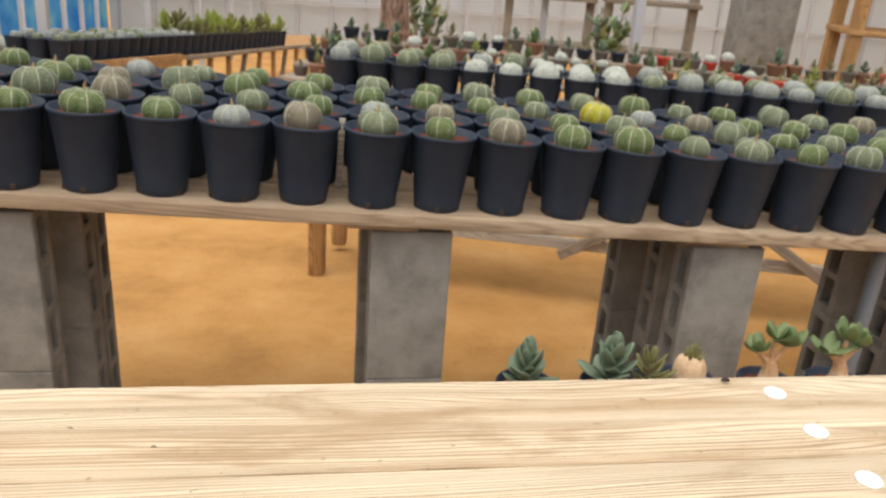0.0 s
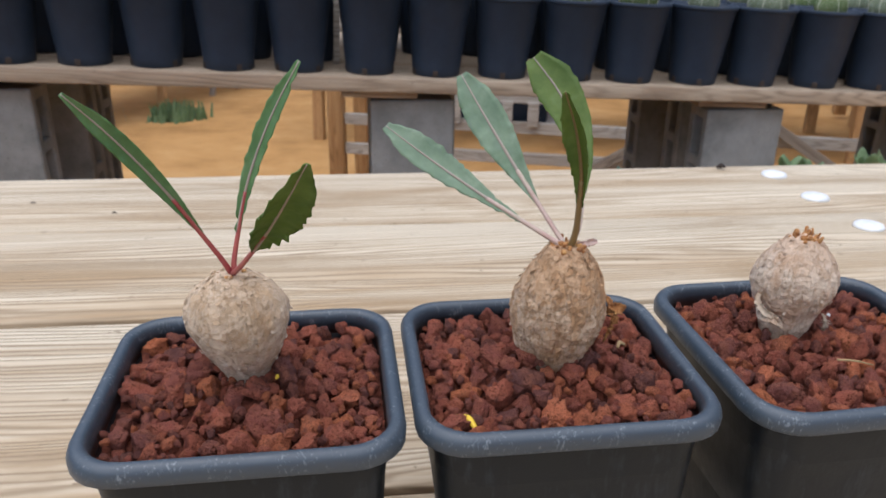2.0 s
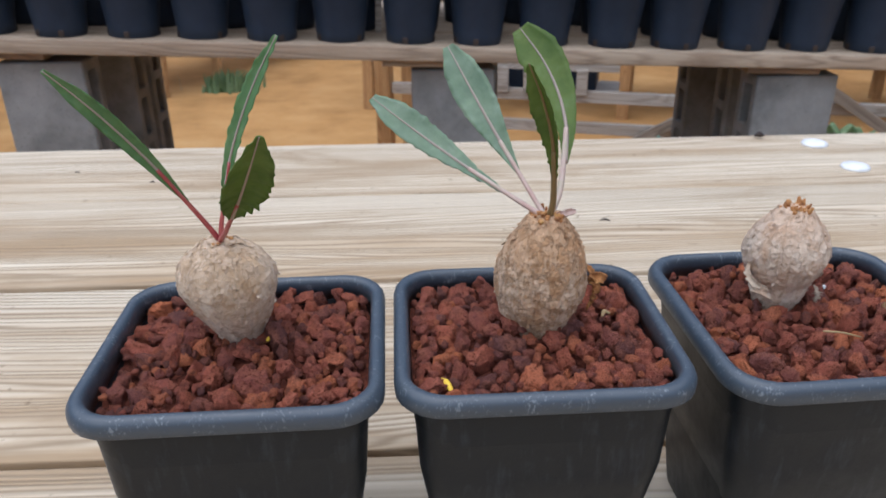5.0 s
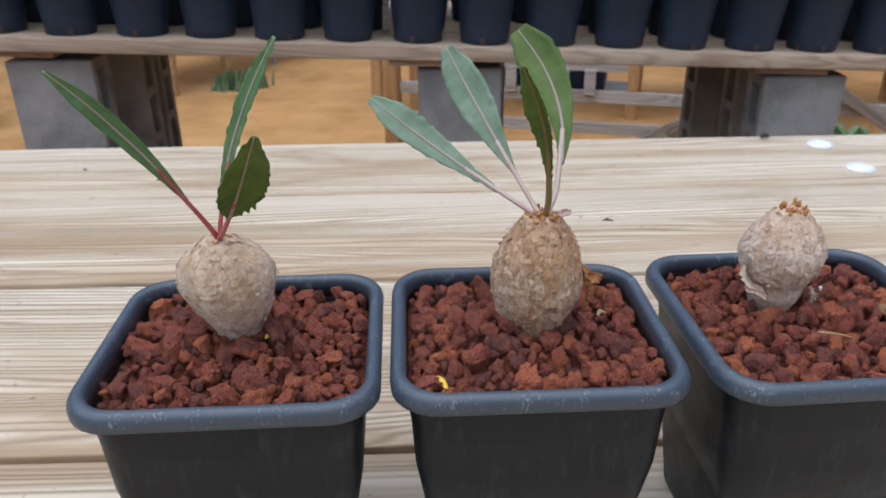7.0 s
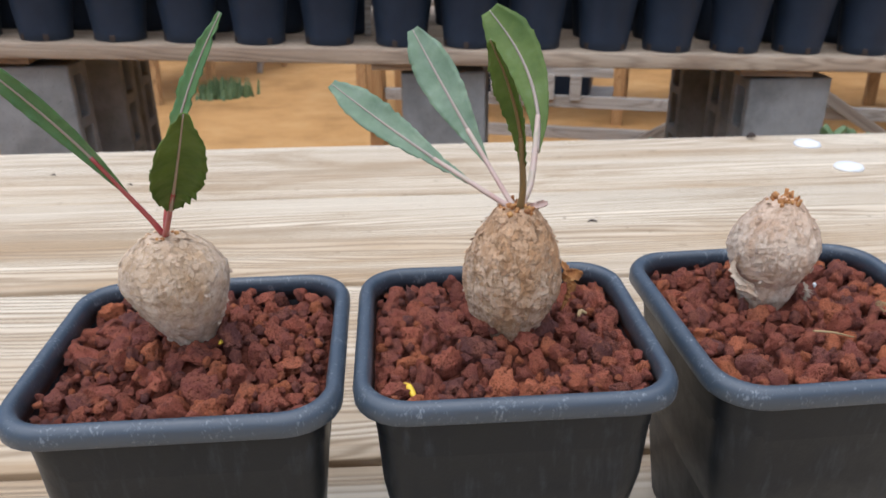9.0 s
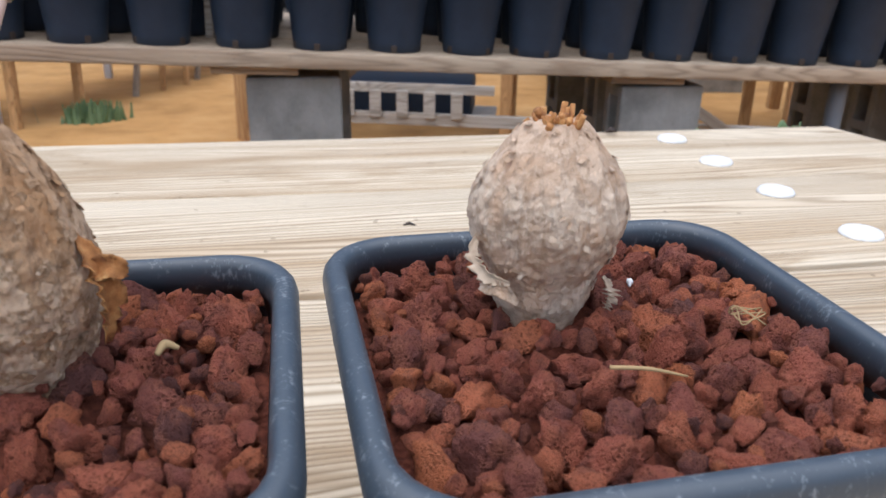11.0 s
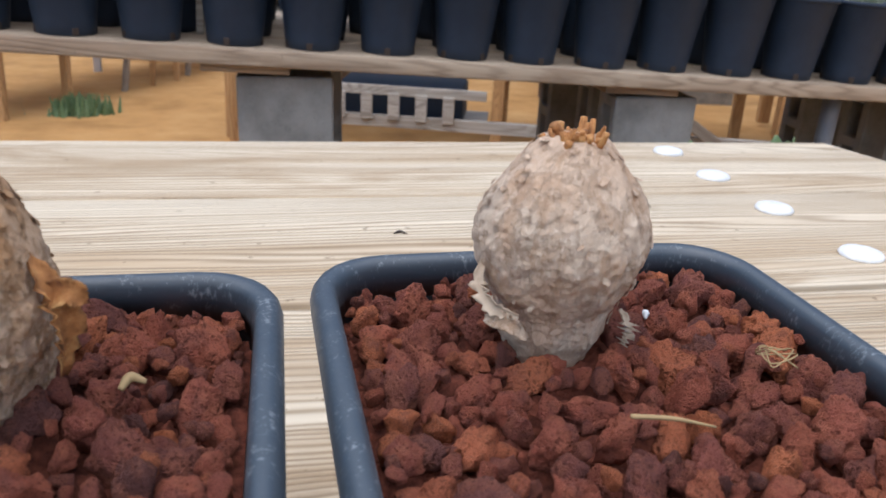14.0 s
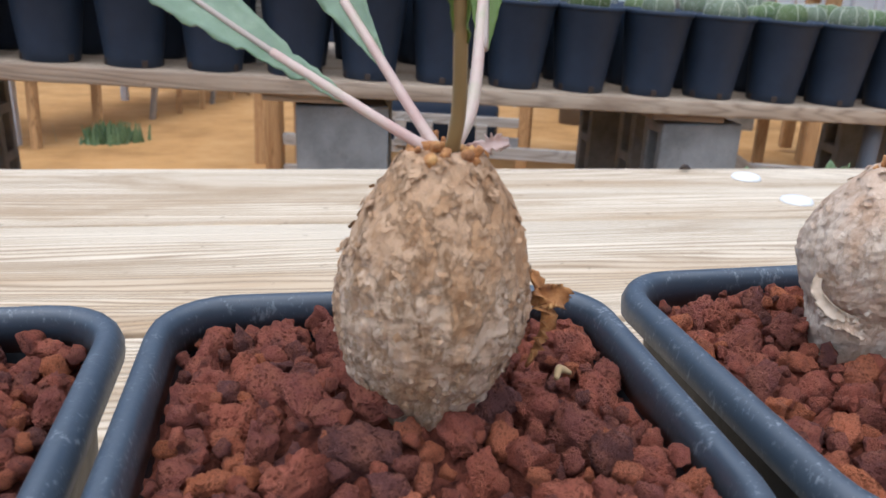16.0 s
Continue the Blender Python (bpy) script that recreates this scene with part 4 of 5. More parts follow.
tagged(crumb, "tiny white crumb on the lava gravel", "crumb")


# ---- the bench of cacti behind the table ----
BTOP = 0.848
bench_m = pose(0.185, 1.467, 0.885, 0, 2.2, 0.3) @ Matrix.Scale(U, 4) @ pose(0, 0, -BTOP)
bench = anchor("cactus_bench", 0, 0, 0)
bench.matrix_basis = bench_m
tagged(bench, "pale plank bench on concrete blocks crowded with black pots", "bench")
for y0, y1 in ((0.0, 0.18), (0.19, 0.37), (0.38, 0.56), (0.57, 0.75)):
    part("plank", boxed(-1.75, 2.3, y0, y1, BTOP - 0.032, BTOP, bevel=0.003), M_BENCH, bench)
for x in (-0.90, 0.0, 0.83):
    part("batten", boxed(x - 0.06, x + 0.11, 0.03, 0.70, BTOP - 0.050, BTOP - 0.0325, bevel=0.002, segs=1), M_BENCH, bench, smooth=False)


def block_mesh():
    """A hollow concrete block standing on end: 0.19 wide, 0.10 deep, 0.39 high, cells open to its side."""
    bm = bmesh.new()
    W, D, H = 0.19, 0.10, 0.39
    ys = [0.0, 0.026, 0.074, D]
    zs = [0.0]
    cell, web = 0.094, 0.027
    z = web
    for _ in range(3):
        zs += [z, z + cell]
        z += cell + web
    zs.append(H)
    for i in range(3):
        for j in range(len(zs) - 1):
            hole = i == 1 and j % 2 == 1
            if not hole:
                box(bm, 0, W, ys[i], ys[i + 1], zs[j], zs[j + 1])
    bmesh.ops.remove_doubles(bm, verts=bm.verts, dist=1e-5)
    bm.verts.index_update()
    dup = {}
    for f in bm.faces:
        dup.setdefault(tuple(sorted(v.index for v in f.verts)), []).append(f)
    bmesh.ops.delete(bm, geom=[f for fs in dup.values() if len(fs) > 1 for f in fs], context='FACES')
    es = [e for e in bm.edges if len(e.link_faces) == 2 and e.calc_face_angle(0) > 0.5]
    bmesh.ops.bevel(bm, geom=es, offset=0.003, segments=1, affect='EDGES')
    me = bpy.data.meshes.new("concrete_block")
    bm.to_mesh(me)
    bm.free()
    me.materials.append(M_CONC)
    return me


BLOCK = block_mesh()


def block(x, y, z):
    ob = new("concrete_block", BLOCK)
    ob.matrix_basis = pose(x, y, z) @ Matrix.Scale(U, 4)
    return tagged(ob, "grey hollow concrete block holding up the bench", "concrete block", "bench support blocks")


for x, top in ((0.187, 0.8355), (0.852, 0.8105), (-0.575, 0.8620), (1.50, 0.786)):
    for y in (1.505, 1.690, 1.876):
        for k in (1, 2):
            block(x + (0.025 if y == 1.690 else 0.0), y, top - (0.001 + 0.3253) * k)


def grow_pot_mesh():
    p = [(0.0, 0.0), (0.050, 0.0), (0.0525, 0.002), (0.0545, 0.02), (0.0712, 0.165), (0.0720, 0.166), (0.0742, 0.167), (0.0755, 0.169), (0.0755, 0.174), (0.0742, 0.176), (0.0712, 0.175), (0.068, 0.140), (0.0, 0.140)]
    bm = lathe(p, 36)
    me = bpy.data.meshes.new("body")
    bm.to_mesh(me)
    bm.free()
    me.materials.append(M_GROWPOT)
    me.polygons.foreach_set("use_smooth", [True] * len(me.polygons))
    return me


def grit_mesh():
    bm = lathe([(0.0690, 0.152), (0.0700, 0.157), (0.035, 0.160), (0.0, 0.159)], 24)
    me = bpy.data.meshes.new("soil")
    bm.to_mesh(me)
    bm.free()
    return me


def cactus_meshes(ribs, seed, tall):
    """A round ribbed cactus body, and the pale lines along its ribs."""
    R, n = 0.0415, ribs * 10
    prof = [(0.0, -0.004), (0.70, 0.0), (0.90, 0.010), (1.0, 0.022), (0.96, 0.034), (0.82, 0.044), (0.58, 0.051), (0.30, 0.0525), (0.08, 0.050), (0.0, 0.048)]
    rows = bezier([(r, 0, z * tall) for r, z in prof], 26)
    fold = lambda a, z: 1 - 0.17 * (1 - abs(math.cos(a * ribs / 2)) ** 0.7)
    bm = lathe([(max(p.x, 0) * R if 0 < i < 25 else 0.0, p.z) for i, p in enumerate(rows)], n, fold)
    lines = bmesh.new()
    for k in range(ribs):
        a = 2 * math.pi * k / ribs
        pts = [(p.x * R * 1.006 * math.cos(a), p.x * R * 1.006 * math.sin(a), p.z + 0.0005) for p in rows[3:24:2]]
        t = tube(pts, [0.0009, 0.0011, 0.0007], 5, 12)
        me = bpy.data.meshes.new("t")
        t.to_mesh(me)
        t.free()
        lines.from_mesh(me)
        bpy.data.meshes.remove(me)
    out = []
    for nm, b in (("cactus", bm), ("felt", lines)):
        me = bpy.data.meshes.new(nm)
        b.to_mesh(me)
        b.free()
        me.polygons.foreach_set("use_smooth", [True] * len(me.polygons))
        out.append(me)
    return out


GROW, GRIT = grow_pot_mesh(), grit_mesh()
GRIT.materials.append(M_SOIL)
CACTI = [cactus_meshes(r, i, t) for i, (r, t) in enumerate(((6, 1.0), (5, 1.1), (7, 0.9), (8, 1.05), (6, 0.95)))]
for body, felt in CACTI:
    body.materials.append(M_CACTI[0])
    felt.materials.append(M_RIBLINE)
# A solid dark piece in place of each slot's shaded opening.
SLOT = bpy.data.meshes.new("drain_slot")
_b = boxed(-0.006, 0.006, -0.002, 0.002, 0, 0.014, bevel=0.001, segs=1)
_b.to_mesh(SLOT)
_b.free()
SLOT.materials.append(M_DARK)
BUD = bpy.data.meshes.new("dry_flower")
_b = tube([(0, 0, 0), (0.001, 0, 0.008), (0.003, 0, 0.016)], [0.003, 0.0022, 0.001], 6)
_b.to_mesh(BUD)
_b.free()
BUD.materials.append(M_STRAW)


def grow_pot(m, slots, rng):
    pot = new("grow_pot")
    pot.empty_display_size = 0.02
    pot.matrix_basis = m
    tagged(pot, "tall round black plastic grow pot on the plank bench", "plant pot", "black grow pots")
    for nm, me in (("body", GROW), ("soil", GRIT)):
        o = new(nm, me)
        o.parent = pot
    if slots:
        for k in range(4):
            a = rng.uniform(-0.3, 0.3) + k * 1.57
            o = new("drain_slot", SLOT)
            o.parent = pot
            o.matrix_basis = pose(0.0526 * math.cos(a), 0.0526 * math.sin(a), 0.001, 0, 0, math.degrees(a) + 90)
    return pot


def potted_cactus(m, rng, kind=None, scale=1.0):
    body, felt = rng.choice(CACTI)
    k = kind if kind is not None else rng.choices((0, 1, 2, 4), (6, 4, 2, 1))[0]
    c = new("star_cactus")
    c.empty_display_size = 0.02
    s = rng.uniform(0.82, 1.12) * scale
    c.matrix_basis = m @ pose(rng.uniform(-0.008, 0.008), rng.uniform(-0.008, 0.008), 0.1575, rng.uniform(-6, 6), rng.uniform(-6, 6), rng.uniform(0, 90)) @ Matrix.Scale(s, 4)
    names = ("green", "grey-green", "brownish", "yellow", "white-speckled")
    tagged(c, names[k] + " round ribbed star cactus in a black grow pot", "cactus", "star cacti")
    for nm, me in (("cactus_body", body), ("felt_line", felt)):
        o = new(nm, me)
        o.parent = c
        if nm == "felt_line":
            tagged(o, kind="stuff")
        if nm == "cactus_body":
            o.material_slots[0].link = 'OBJECT'
            o.material_slots[0].material = M_CACTI[k]
    if rng.random() < 0.35:
        o = new("dry_flower", BUD)
        o.parent = c
        o.matrix_basis = pose(0, 0, 0.049, 0, rng.uniform(-10, 10), 0)
    return c


rng = random.Random(5)
STEP = 0.152
for row in range(4):
    for i in range(-11, 13):
        x = i * STEP + (0.0 if row % 2 == 0 else 0.02) + rng.uniform(-0.004, 0.004)
        y = 0.074 + row * 0.155 + rng.uniform(-0.005, 0.005)
        m = bench_m @ pose(x, y, BTOP + 0.0005, 0, 0, rng.uniform(0, 360))
        grow_pot(m, row == 0, rng)
        potted_cactus(m, rng, 3 if (row, i) == (2, 4) else None)

stake = part("wooden_stake", boxed(-0.007, 0.007, -0.004, 0.004, 0.0, 0.17, bevel=0.001, segs=1), M_PALERAIL, smooth=False)
stake.matrix_basis = bench_m @ pose(-0.071, 0.165, BTOP + 0.0005)
tagged(stake, "short bleached wooden stake standing between black grow pots", "stake")

# ---- the second bench, with woolly cacti ----
B2_RZ = -16
b2m = pose(0.140, 3.06, soil(3.06), 0, 0, B2_RZ) @ Matrix.Scale(U, 4)
B2TOP = 0.849
bench2 = tagged(anchor("trestle_bench", 0.140, 3.06, soil(3.06), B2_RZ, U), "rough timber trestle bench carrying black pots of woolly cacti", "bench")
for y0, y1 in ((-0.08, 0.16), (0.17, 0.41)):
    part("plank", boxed(-0.12, 4.2, y0, y1, B2TOP - 0.03, B2TOP, bevel=0.003), M_GREYWOOD, bench2)
for x in (-0.06, 1.67, 2.9, 3.8):
    for y in (-0.05, 0.37):
        beam("post", (x, y, -0.01), (x, y, B2TOP - 0.031), 0.07, 0.07, M_TIMBER, bench2, (0, 1, 0))
for z in (0.29, 0.43):
    beam("rail", (-0.02, -0.05, z), (3.85, -0.05, z), 0.03, 0.05, M_PALERAIL, bench2)
for x0, x1 in ((1.62, 1.08), (1.72, 2.26), (3.3, 2.9)):
    beam("brace", (x0, -0.085, 0.58), (x1, -0.085, 0.24), 0.025, 0.045, M_GREYWOOD, bench2)
part("shelf", boxed(0.30, 1.00, -0.02, 0.30, 0.405, 0.424, bevel=0.002), M_PALERAIL, bench2)
for x in (0.385, 0.50, 0.615, 0.73, 0.845):
    part("slat", boxed(x - 0.024, x + 0.024, -0.082, -0.066, 0.44, 0.55, bevel=0.002, segs=1), M_PALERAIL, bench2, smooth=False)
part("slat_rail", boxed(0.33, 1.0, -0.064, -0.045, 0.54, 0.58, bevel=0.002, segs=1), M_PALERAIL, bench2, smooth=False)
# Added dark box that makes the gaps between the slats read dark.
tray = part("nursery_tray", boxed(0.36, 0.90, 0.0, 0.28, 0.0, 0.15, bevel=0.012), M_GROWPOT)
tray.matrix_basis = b2m @ pose(0, 0, 0.4245)
tagged(tray, "black box added behind the slats to darken their gaps", "tray")
WOOL = []
for sd in range(3):
    bm = bmesh.new()
    bmesh.ops.create_icosphere(bm, subdivisions=3, radius=0.066)
    for vv in bm.verts:
        p = vv.co.copy()
        vv.co = p * (1 + 0.10 * noise.noise(p * 90 + Vector((sd * 9, 0, 0))) + 0.08 * noise.noise(p * 35 + Vector((sd * 5, 0, 0))))
        vv.co.z *= 0.8
    me = bpy.data.meshes.new("woolly_body")
    bm.to_mesh(me)
    bm.free()
    me.materials.append(M_WOOL)
    me.polygons.foreach_set("use_smooth", [True] * len(me.polygons))
    WOOL.append(me)
rng = random.Random(8)
for row in range(2):
    for i in range(25):
        m = b2m @ pose(0.02 + i * 0.152, 0.0 + row * 0.155, B2TOP + 0.0005, 0, 0, rng.uniform(0, 360))
        grow_pot(m, False, rng)
        if not 3 < i < 9 or rng.random() < 0.2:
            potted_cactus(m, rng, rng.choice((4, 4, 1)), 1.28)
            continue
        o = new("woolly_cactus", rng.choice(WOOL))
        o.matrix_basis = m @ pose(0, 0, 0.176) @ Matrix.Scale(rng.uniform(0.74, 0.95), 4)
        tagged(o, "white woolly ball cactus in a black grow pot", "cactus", "woolly cacti")


# ---- succulents on a low board between table and bench ----
BOARD = 0.645   # top of the low board
low = tagged(anchor("low_board", 0, 0, 0), "low timber board on blocks between table and bench", "shelf")
part("plank", boxed(0.28, 1.25, 1.055, 1.255, BOARD - 0.025, BOARD, bevel=0.003), M_BENCH, low)
for x in (0.33, 1.11):
    part("support", boxed(x, x + 0.085, 1.08, 1.23, GROUND - 0.02, BOARD - 0.0255, bevel=0.003, segs=1), M_CONC, low, smooth=False)


def small_pot(x, y, z, r=0.055, h=0.085, material=None, label="small round black plastic plant pot", group="small pots"):
    pot = tagged(anchor("plant_pot", x, y, z + 0.0005, 0, U), label, "plant pot", group)
    part("body", lathe([(0, 0), (r * 0.72, 0), (r * 0.95, h * 0.86), (r, h * 0.88), (r * 1.02, h * 0.98), (r * 0.99, h), (r * 0.92, h * 0.97), (r * 0.86, h * 0.75), (0, h * 0.75)], 28), material or M_GROWPOT, pot)
    part("soil", lathe([(r * 0.90, h * 0.80), (r * 0.5, h * 0.87), (0, h * 0.88)], 20), M_SOIL, pot)
    return pot


def fat_leaf(L, w, t, bend=0.25):
    """A thick leaf that grows along +x from nought and bends upwards."""
    rows = []
    for i in range(9):
        u = i / 8
        a = w * (math.sin(math.pi * min(1, u * 0.93 + 0.04)) ** 0.7)
        b = t * (math.sin(math.pi * min(1, u * 0.93 + 0.04)) ** 0.6)
        rows.append([(L * u, a * math.cos(k * math.pi / 4), bend * L * u * u + b * math.sin(k * math.pi / 4)) for k in range(8)])
    return loft(rows)


def shared(bm, name, material):
    me = bpy.data.meshes.new(name)
    bm.to_mesh(me)
    bm.free()
    me.materials.append(material)
    me.polygons.foreach_set("use_smooth", [True] * len(me.polygons))
    return me


LEAF_FAT = [shared(fat_leaf(1.0, 0.30, 0.09), "leaf", M_FOLIAGE[1]), shared(fat_leaf(1.0, 0.36, 0.08, 0.4), "leaf", M_FOLIAGE[0]), shared(fat_leaf(1.0, 0.16, 0.07, 0.3), "leaf", M_FOLIAGE[2]), shared(fat_leaf(1.0, 0.14, 0.05, 0.5), "leaf", M_FOLIAGE[3])]


def rosette(x, y, z, size, kind, count, rng, label, lean=0.0, category="succulent", group=""):
    plant = tagged(anchor("succulent", x, y, z, rng.uniform(0, 360), U), label, category, group)
    part("stem", tube([(0, 0, -0.01), (0.002, 0, size * 0.3), (lean * size, 0, size * 0.75)], [size * 0.10, size * 0.08, size * 0.05], 8), M_GREYWOOD, plant)
    for i in range(count):
        u = i / count
        o = new("leaf", LEAF_FAT[kind])
        o.parent = plant
        L = size * rng.uniform(0.55, 0.85) * (1 - 0.45 * u)
        o.matrix_basis = pose(lean * size * u, 0, size * 0.05 + size * 0.8 * u, 0, -8 - 62 * u + rng.uniform(-12, 12), i * 137.5) @ Matrix.Scale(L, 4)
    return plant


rng = random.Random(21)
for x, top, kind, tone in ((0.470, 0.0, 0, "blue-green"), (0.635, 0.01, 0, "blue-green"), (0.715, -0.01, 2, "grey-green")):
    x, y = beyond(x, 1.24)
    small_pot(x, y, BOARD)
    rosette(x, y, BOARD + 0.0634, 0.085 + top, kind, 26, rng, tone + " fleshy succulent rosette in a small black pot")
for x, s in ((0.965, 1.0), (1.115, 1.05)):
    x, y = beyond(x, 1.25)
    small_pot(x, y, BOARD)
    tree = tagged(anchor("bonsai_succulent", x, y, BOARD + 0.0634, 0, U), "thick-stemmed succulent with glossy dark green leaves", "succulent")
    part("trunk", tube([(0, 0, -0.01), (0.004, 0, 0.03), (-0.004, 0.004, 0.06 * s)], [0.022, 0.016, 0.008], 10), M_BARK_B, tree)
    for bx_, bz_ in ((-0.035, 0.075), (0.03, 0.085), (0.0, 0.10)):
        part("branch", tube([(0, 0, 0.045), (bx_ * 0.5, 0, bz_ * 0.8), (bx_, 0, bz_)], [0.007, 0.005, 0.004], 8), M_BARK_B, tree)
        for k in range(7):
            o = new("leaf", LEAF_FAT[1])
            o.parent = tree
            o.matrix_basis = pose(bx_, 0, bz_, 0, rng.uniform(-55, 5), k * 51 + rng.uniform(-15, 15)) @ Matrix.Scale(rng.uniform(0.030, 0.045), 4)
small_pot(*beyond(0.80, 1.25), BOARD, 0.062)
body = tagged(anchor("caudex_plant", *beyond(0.80, 1.25), BOARD + 0.0634, 0, U), "pale round caudex succulent with a tuft of small leaves", "succulent")
part("caudex", caudex([(0.5, -0.01), (0.95, 0.01), (1.0, 0.03), (0.85, 0.05), (0.55, 0.06), (0.02, 0.063)], 0.032, 4.0, 0.4, 48, 30), M_BARK_A, body)
for k in range(22):
    o = new("leaf", LEAF_FAT[2])
    o.parent = body
    o.matrix_basis = pose(rng.uniform(-0.012, 0.012), rng.uniform(-0.012, 0.012), 0.058, 0, rng.uniform(-90, -20), k * 47) @ Matrix.Scale(rng.uniform(0.015, 0.030), 4)
pipe = part("steel_pipe", tube([(0, 0, -0.01), (0, 0, 0.4), (0, 0, 0.745)], [0.021, 0.021, 0.021], 16), M_BLUEPIPE)
pipe.matrix_basis = pose(1.33, 1.56, GROUND) @ Matrix.Scale(U, 4)
tagged(pipe, "grey-blue steel pipe leg under the bench", "pipe")

# ---- the long bench at the side, with tall pots ----
SB = pose(-1.336, 4.81, -0.07, -4.4, 0, -16) @ Matrix.Scale(U, 4)
side = anchor("side_bench", 0, 0, 0)
side.matrix_basis = SB
tagged(side, "long timber bench of thin posts carrying black pots", "bench")
for x0, x1 in ((-0.30, 0.0), (-0.62, -0.32), (-0.94, -0.64)):
    part("plank", boxed(x0, x1, -0.1, 8.0, 0.725, 0.755, bevel=0.003), M_TIMBER, side)
part("fascia", boxed(0.003, 0.035, -0.1, 1.62, 0.64, 0.785, bevel=0.003), M_TIMBER, side, "broad orange timber board")
part("edge_rail", boxed(0.003, 0.04, 1.76, 8.0, 0.72, 0.76, bevel=0.003), M_GREYWOOD, side)
for i in range(14):
    y = 1.8 + i * 0.45
    beam("post", (-0.02 + 0.05 * (i % 3 - 1), y, -0.01), (0.0, y + 0.05, 0.719), 0.045, 0.045, M_TIMBER if i % 3 else M_GREYWOOD, side, (0, 1, 0))
for y in (0.1, 0.9):
    beam("post", (-0.06, y, -0.01), (-0.06, y, 0.724), 0.06, 0.06, M_TIMBER, side, (0, 1, 0))
rng = random.Random(31)
for i in range(30):
    for r in range(3):
        m = SB @ pose(-0.085 - r * 0.16, 0.02 + i * 0.158, 0.7555, 0, 0, rng.uniform(0, 360))
        grow_pot(m, False, rng)
        if i < 14:
            potted_cactus(m, rng, rng.choice((1, 4, 4, 0)), 1.0)
        else:
            rosette(*(m @ Vector((0, 0, 0.152))), rng.uniform(0.09, 0.20), rng.choice((2, 3, 3)), 22, rng, "bushy green succulent in a black grow pot", 0.1, group="side bench plants")
for x, y, s in ((-0.66, 0.02, 1.8), (-0.80, 0.35, 1.5), (-0.64, 0.42, 1.3)):
    o = new("woolly_cactus", WOOL[1])
    o.matrix_basis = SB @ pose(x, y, 0.755 + 0.05 * s * 0.9) @ Matrix.Scale(s, 4)
    tagged(o, "large white woolly ball cactus on the side bench", "cactus", "large woolly cacti")

# ---- display of assorted potted plants behind ----
DM = pose(0.084, 4.34, -0.087, -3.0, 0, -17) @ Matrix.Scale(U, 4)
disp = anchor("display_bench", 0, 0, 0)
disp.matrix_basis = DM
tagged(disp, "stepped timber display bench crowded with assorted pots", "bench")
for k in range(4):
    part("step", boxed(-0.3, 5.2, k * 0.30, k * 0.30 + 0.29, 0.83 + 0.07 * k, 0.86 + 0.07 * k, bevel=0.003), M_GREYWOOD, disp)
for x in (-0.2, 1.5, 3.2, 5.0):
    for k, y in ((0, 0.06), (3, 1.10)):
        beam("post", (x, y, -0.01), (x, y, 0.829 + 0.07 * k), 0.07, 0.07, M_TIMBER, disp, (0, 1, 0))
rng = random.Random(44)
POTM = [M_TERRA, M_GREYPOT, M_GREYPOT, M_REDPOT, M_GROWPOT, M_TERRA, M_GREYPOT, M_TERRA, M_GREYPOT]
for k in range(4):
    x = -0.25
    while x < 5.1:
        r = rng.uniform(0.038, 0.068)
        x += r
        h = r * rng.uniform(1.1, 1.6)
        p = DM @ Vector((x, 0.14 + k * 0.30 + rng.uniform(-0.03, 0.03), 0.86 + 0.07 * k))
        j = rng.randrange(9)
        small_pot(*p, r, h, POTM[j], ("terracotta", "grey clay", "dark grey clay", "red glazed", "black plastic", "weathered terracotta", "grey clay", "terracotta", "dark grey clay")[j] + " plant pot on the display bench", "display pots")
        z = p.z + U * h * 0.86
        q = rng.random()
        kd = rng.choice((0, 1, 2, 2, 3, 0))
        if q < 0.15:
            o = new("woolly_cactus", rng.choice(WOOL))
            o.matrix_basis = Matrix.Translation((p.x, p.y, z + U * r * 0.45)) @ Matrix.Scale(U * r / 0.075, 4)
            tagged(o, "pale woolly cactus in a pot on the display bench", "cactus", "display cacti")
        else:
            rosette(p.x, p.y, z, r * rng.uniform(0.9, 1.7), kd, 15, rng, ("blue-green", "mid-green", "olive", "lime green")[kd] + " leafy succulent on the display bench", rng.uniform(-0.2, 0.2), group="display plants")
        x += r + 0.01

# ---- timber racks and a pillar at the back ----
rack = anchor("timber_rack", *beyond(3.75, 4.9), soil(4.5), -18, U)
tagged(rack, "orange timber shelf rack with pots and a paper note", "shelf rack")
for x in (0.0, 1.5):
    for y in (0.0, 0.5):
        beam("post", (x, y, -0.01), (x, y, 2.2), 0.09, 0.09, M_TIMBER, rack, (0, 1, 0))
for z in (0.75, 1.22, 1.62, 2.05):
    part("shelf", boxed(-0.05, 1.55, -0.06, 0.56, z, z + 0.04, bevel=0.003), M_TIMBER, rack)
part("paper_note", boxed(0.28, 0.42, -0.075, -0.070, 1.28, 1.45), M_WHITE, rack, "white paper note", smooth=False)
pil = part("concrete_pillar", boxed(-0.25, 0.25, -0.25, 0.25, -0.01, 3.4, bevel=0.01), M_CONC)
pil.matrix_basis = pose(*beyond(4.05, 6.6), soil(6.1), 0, 0, -12) @ Matrix.Scale(U, 4)
tagged(pil, "square grey concrete pillar in the greenhouse", "pillar")
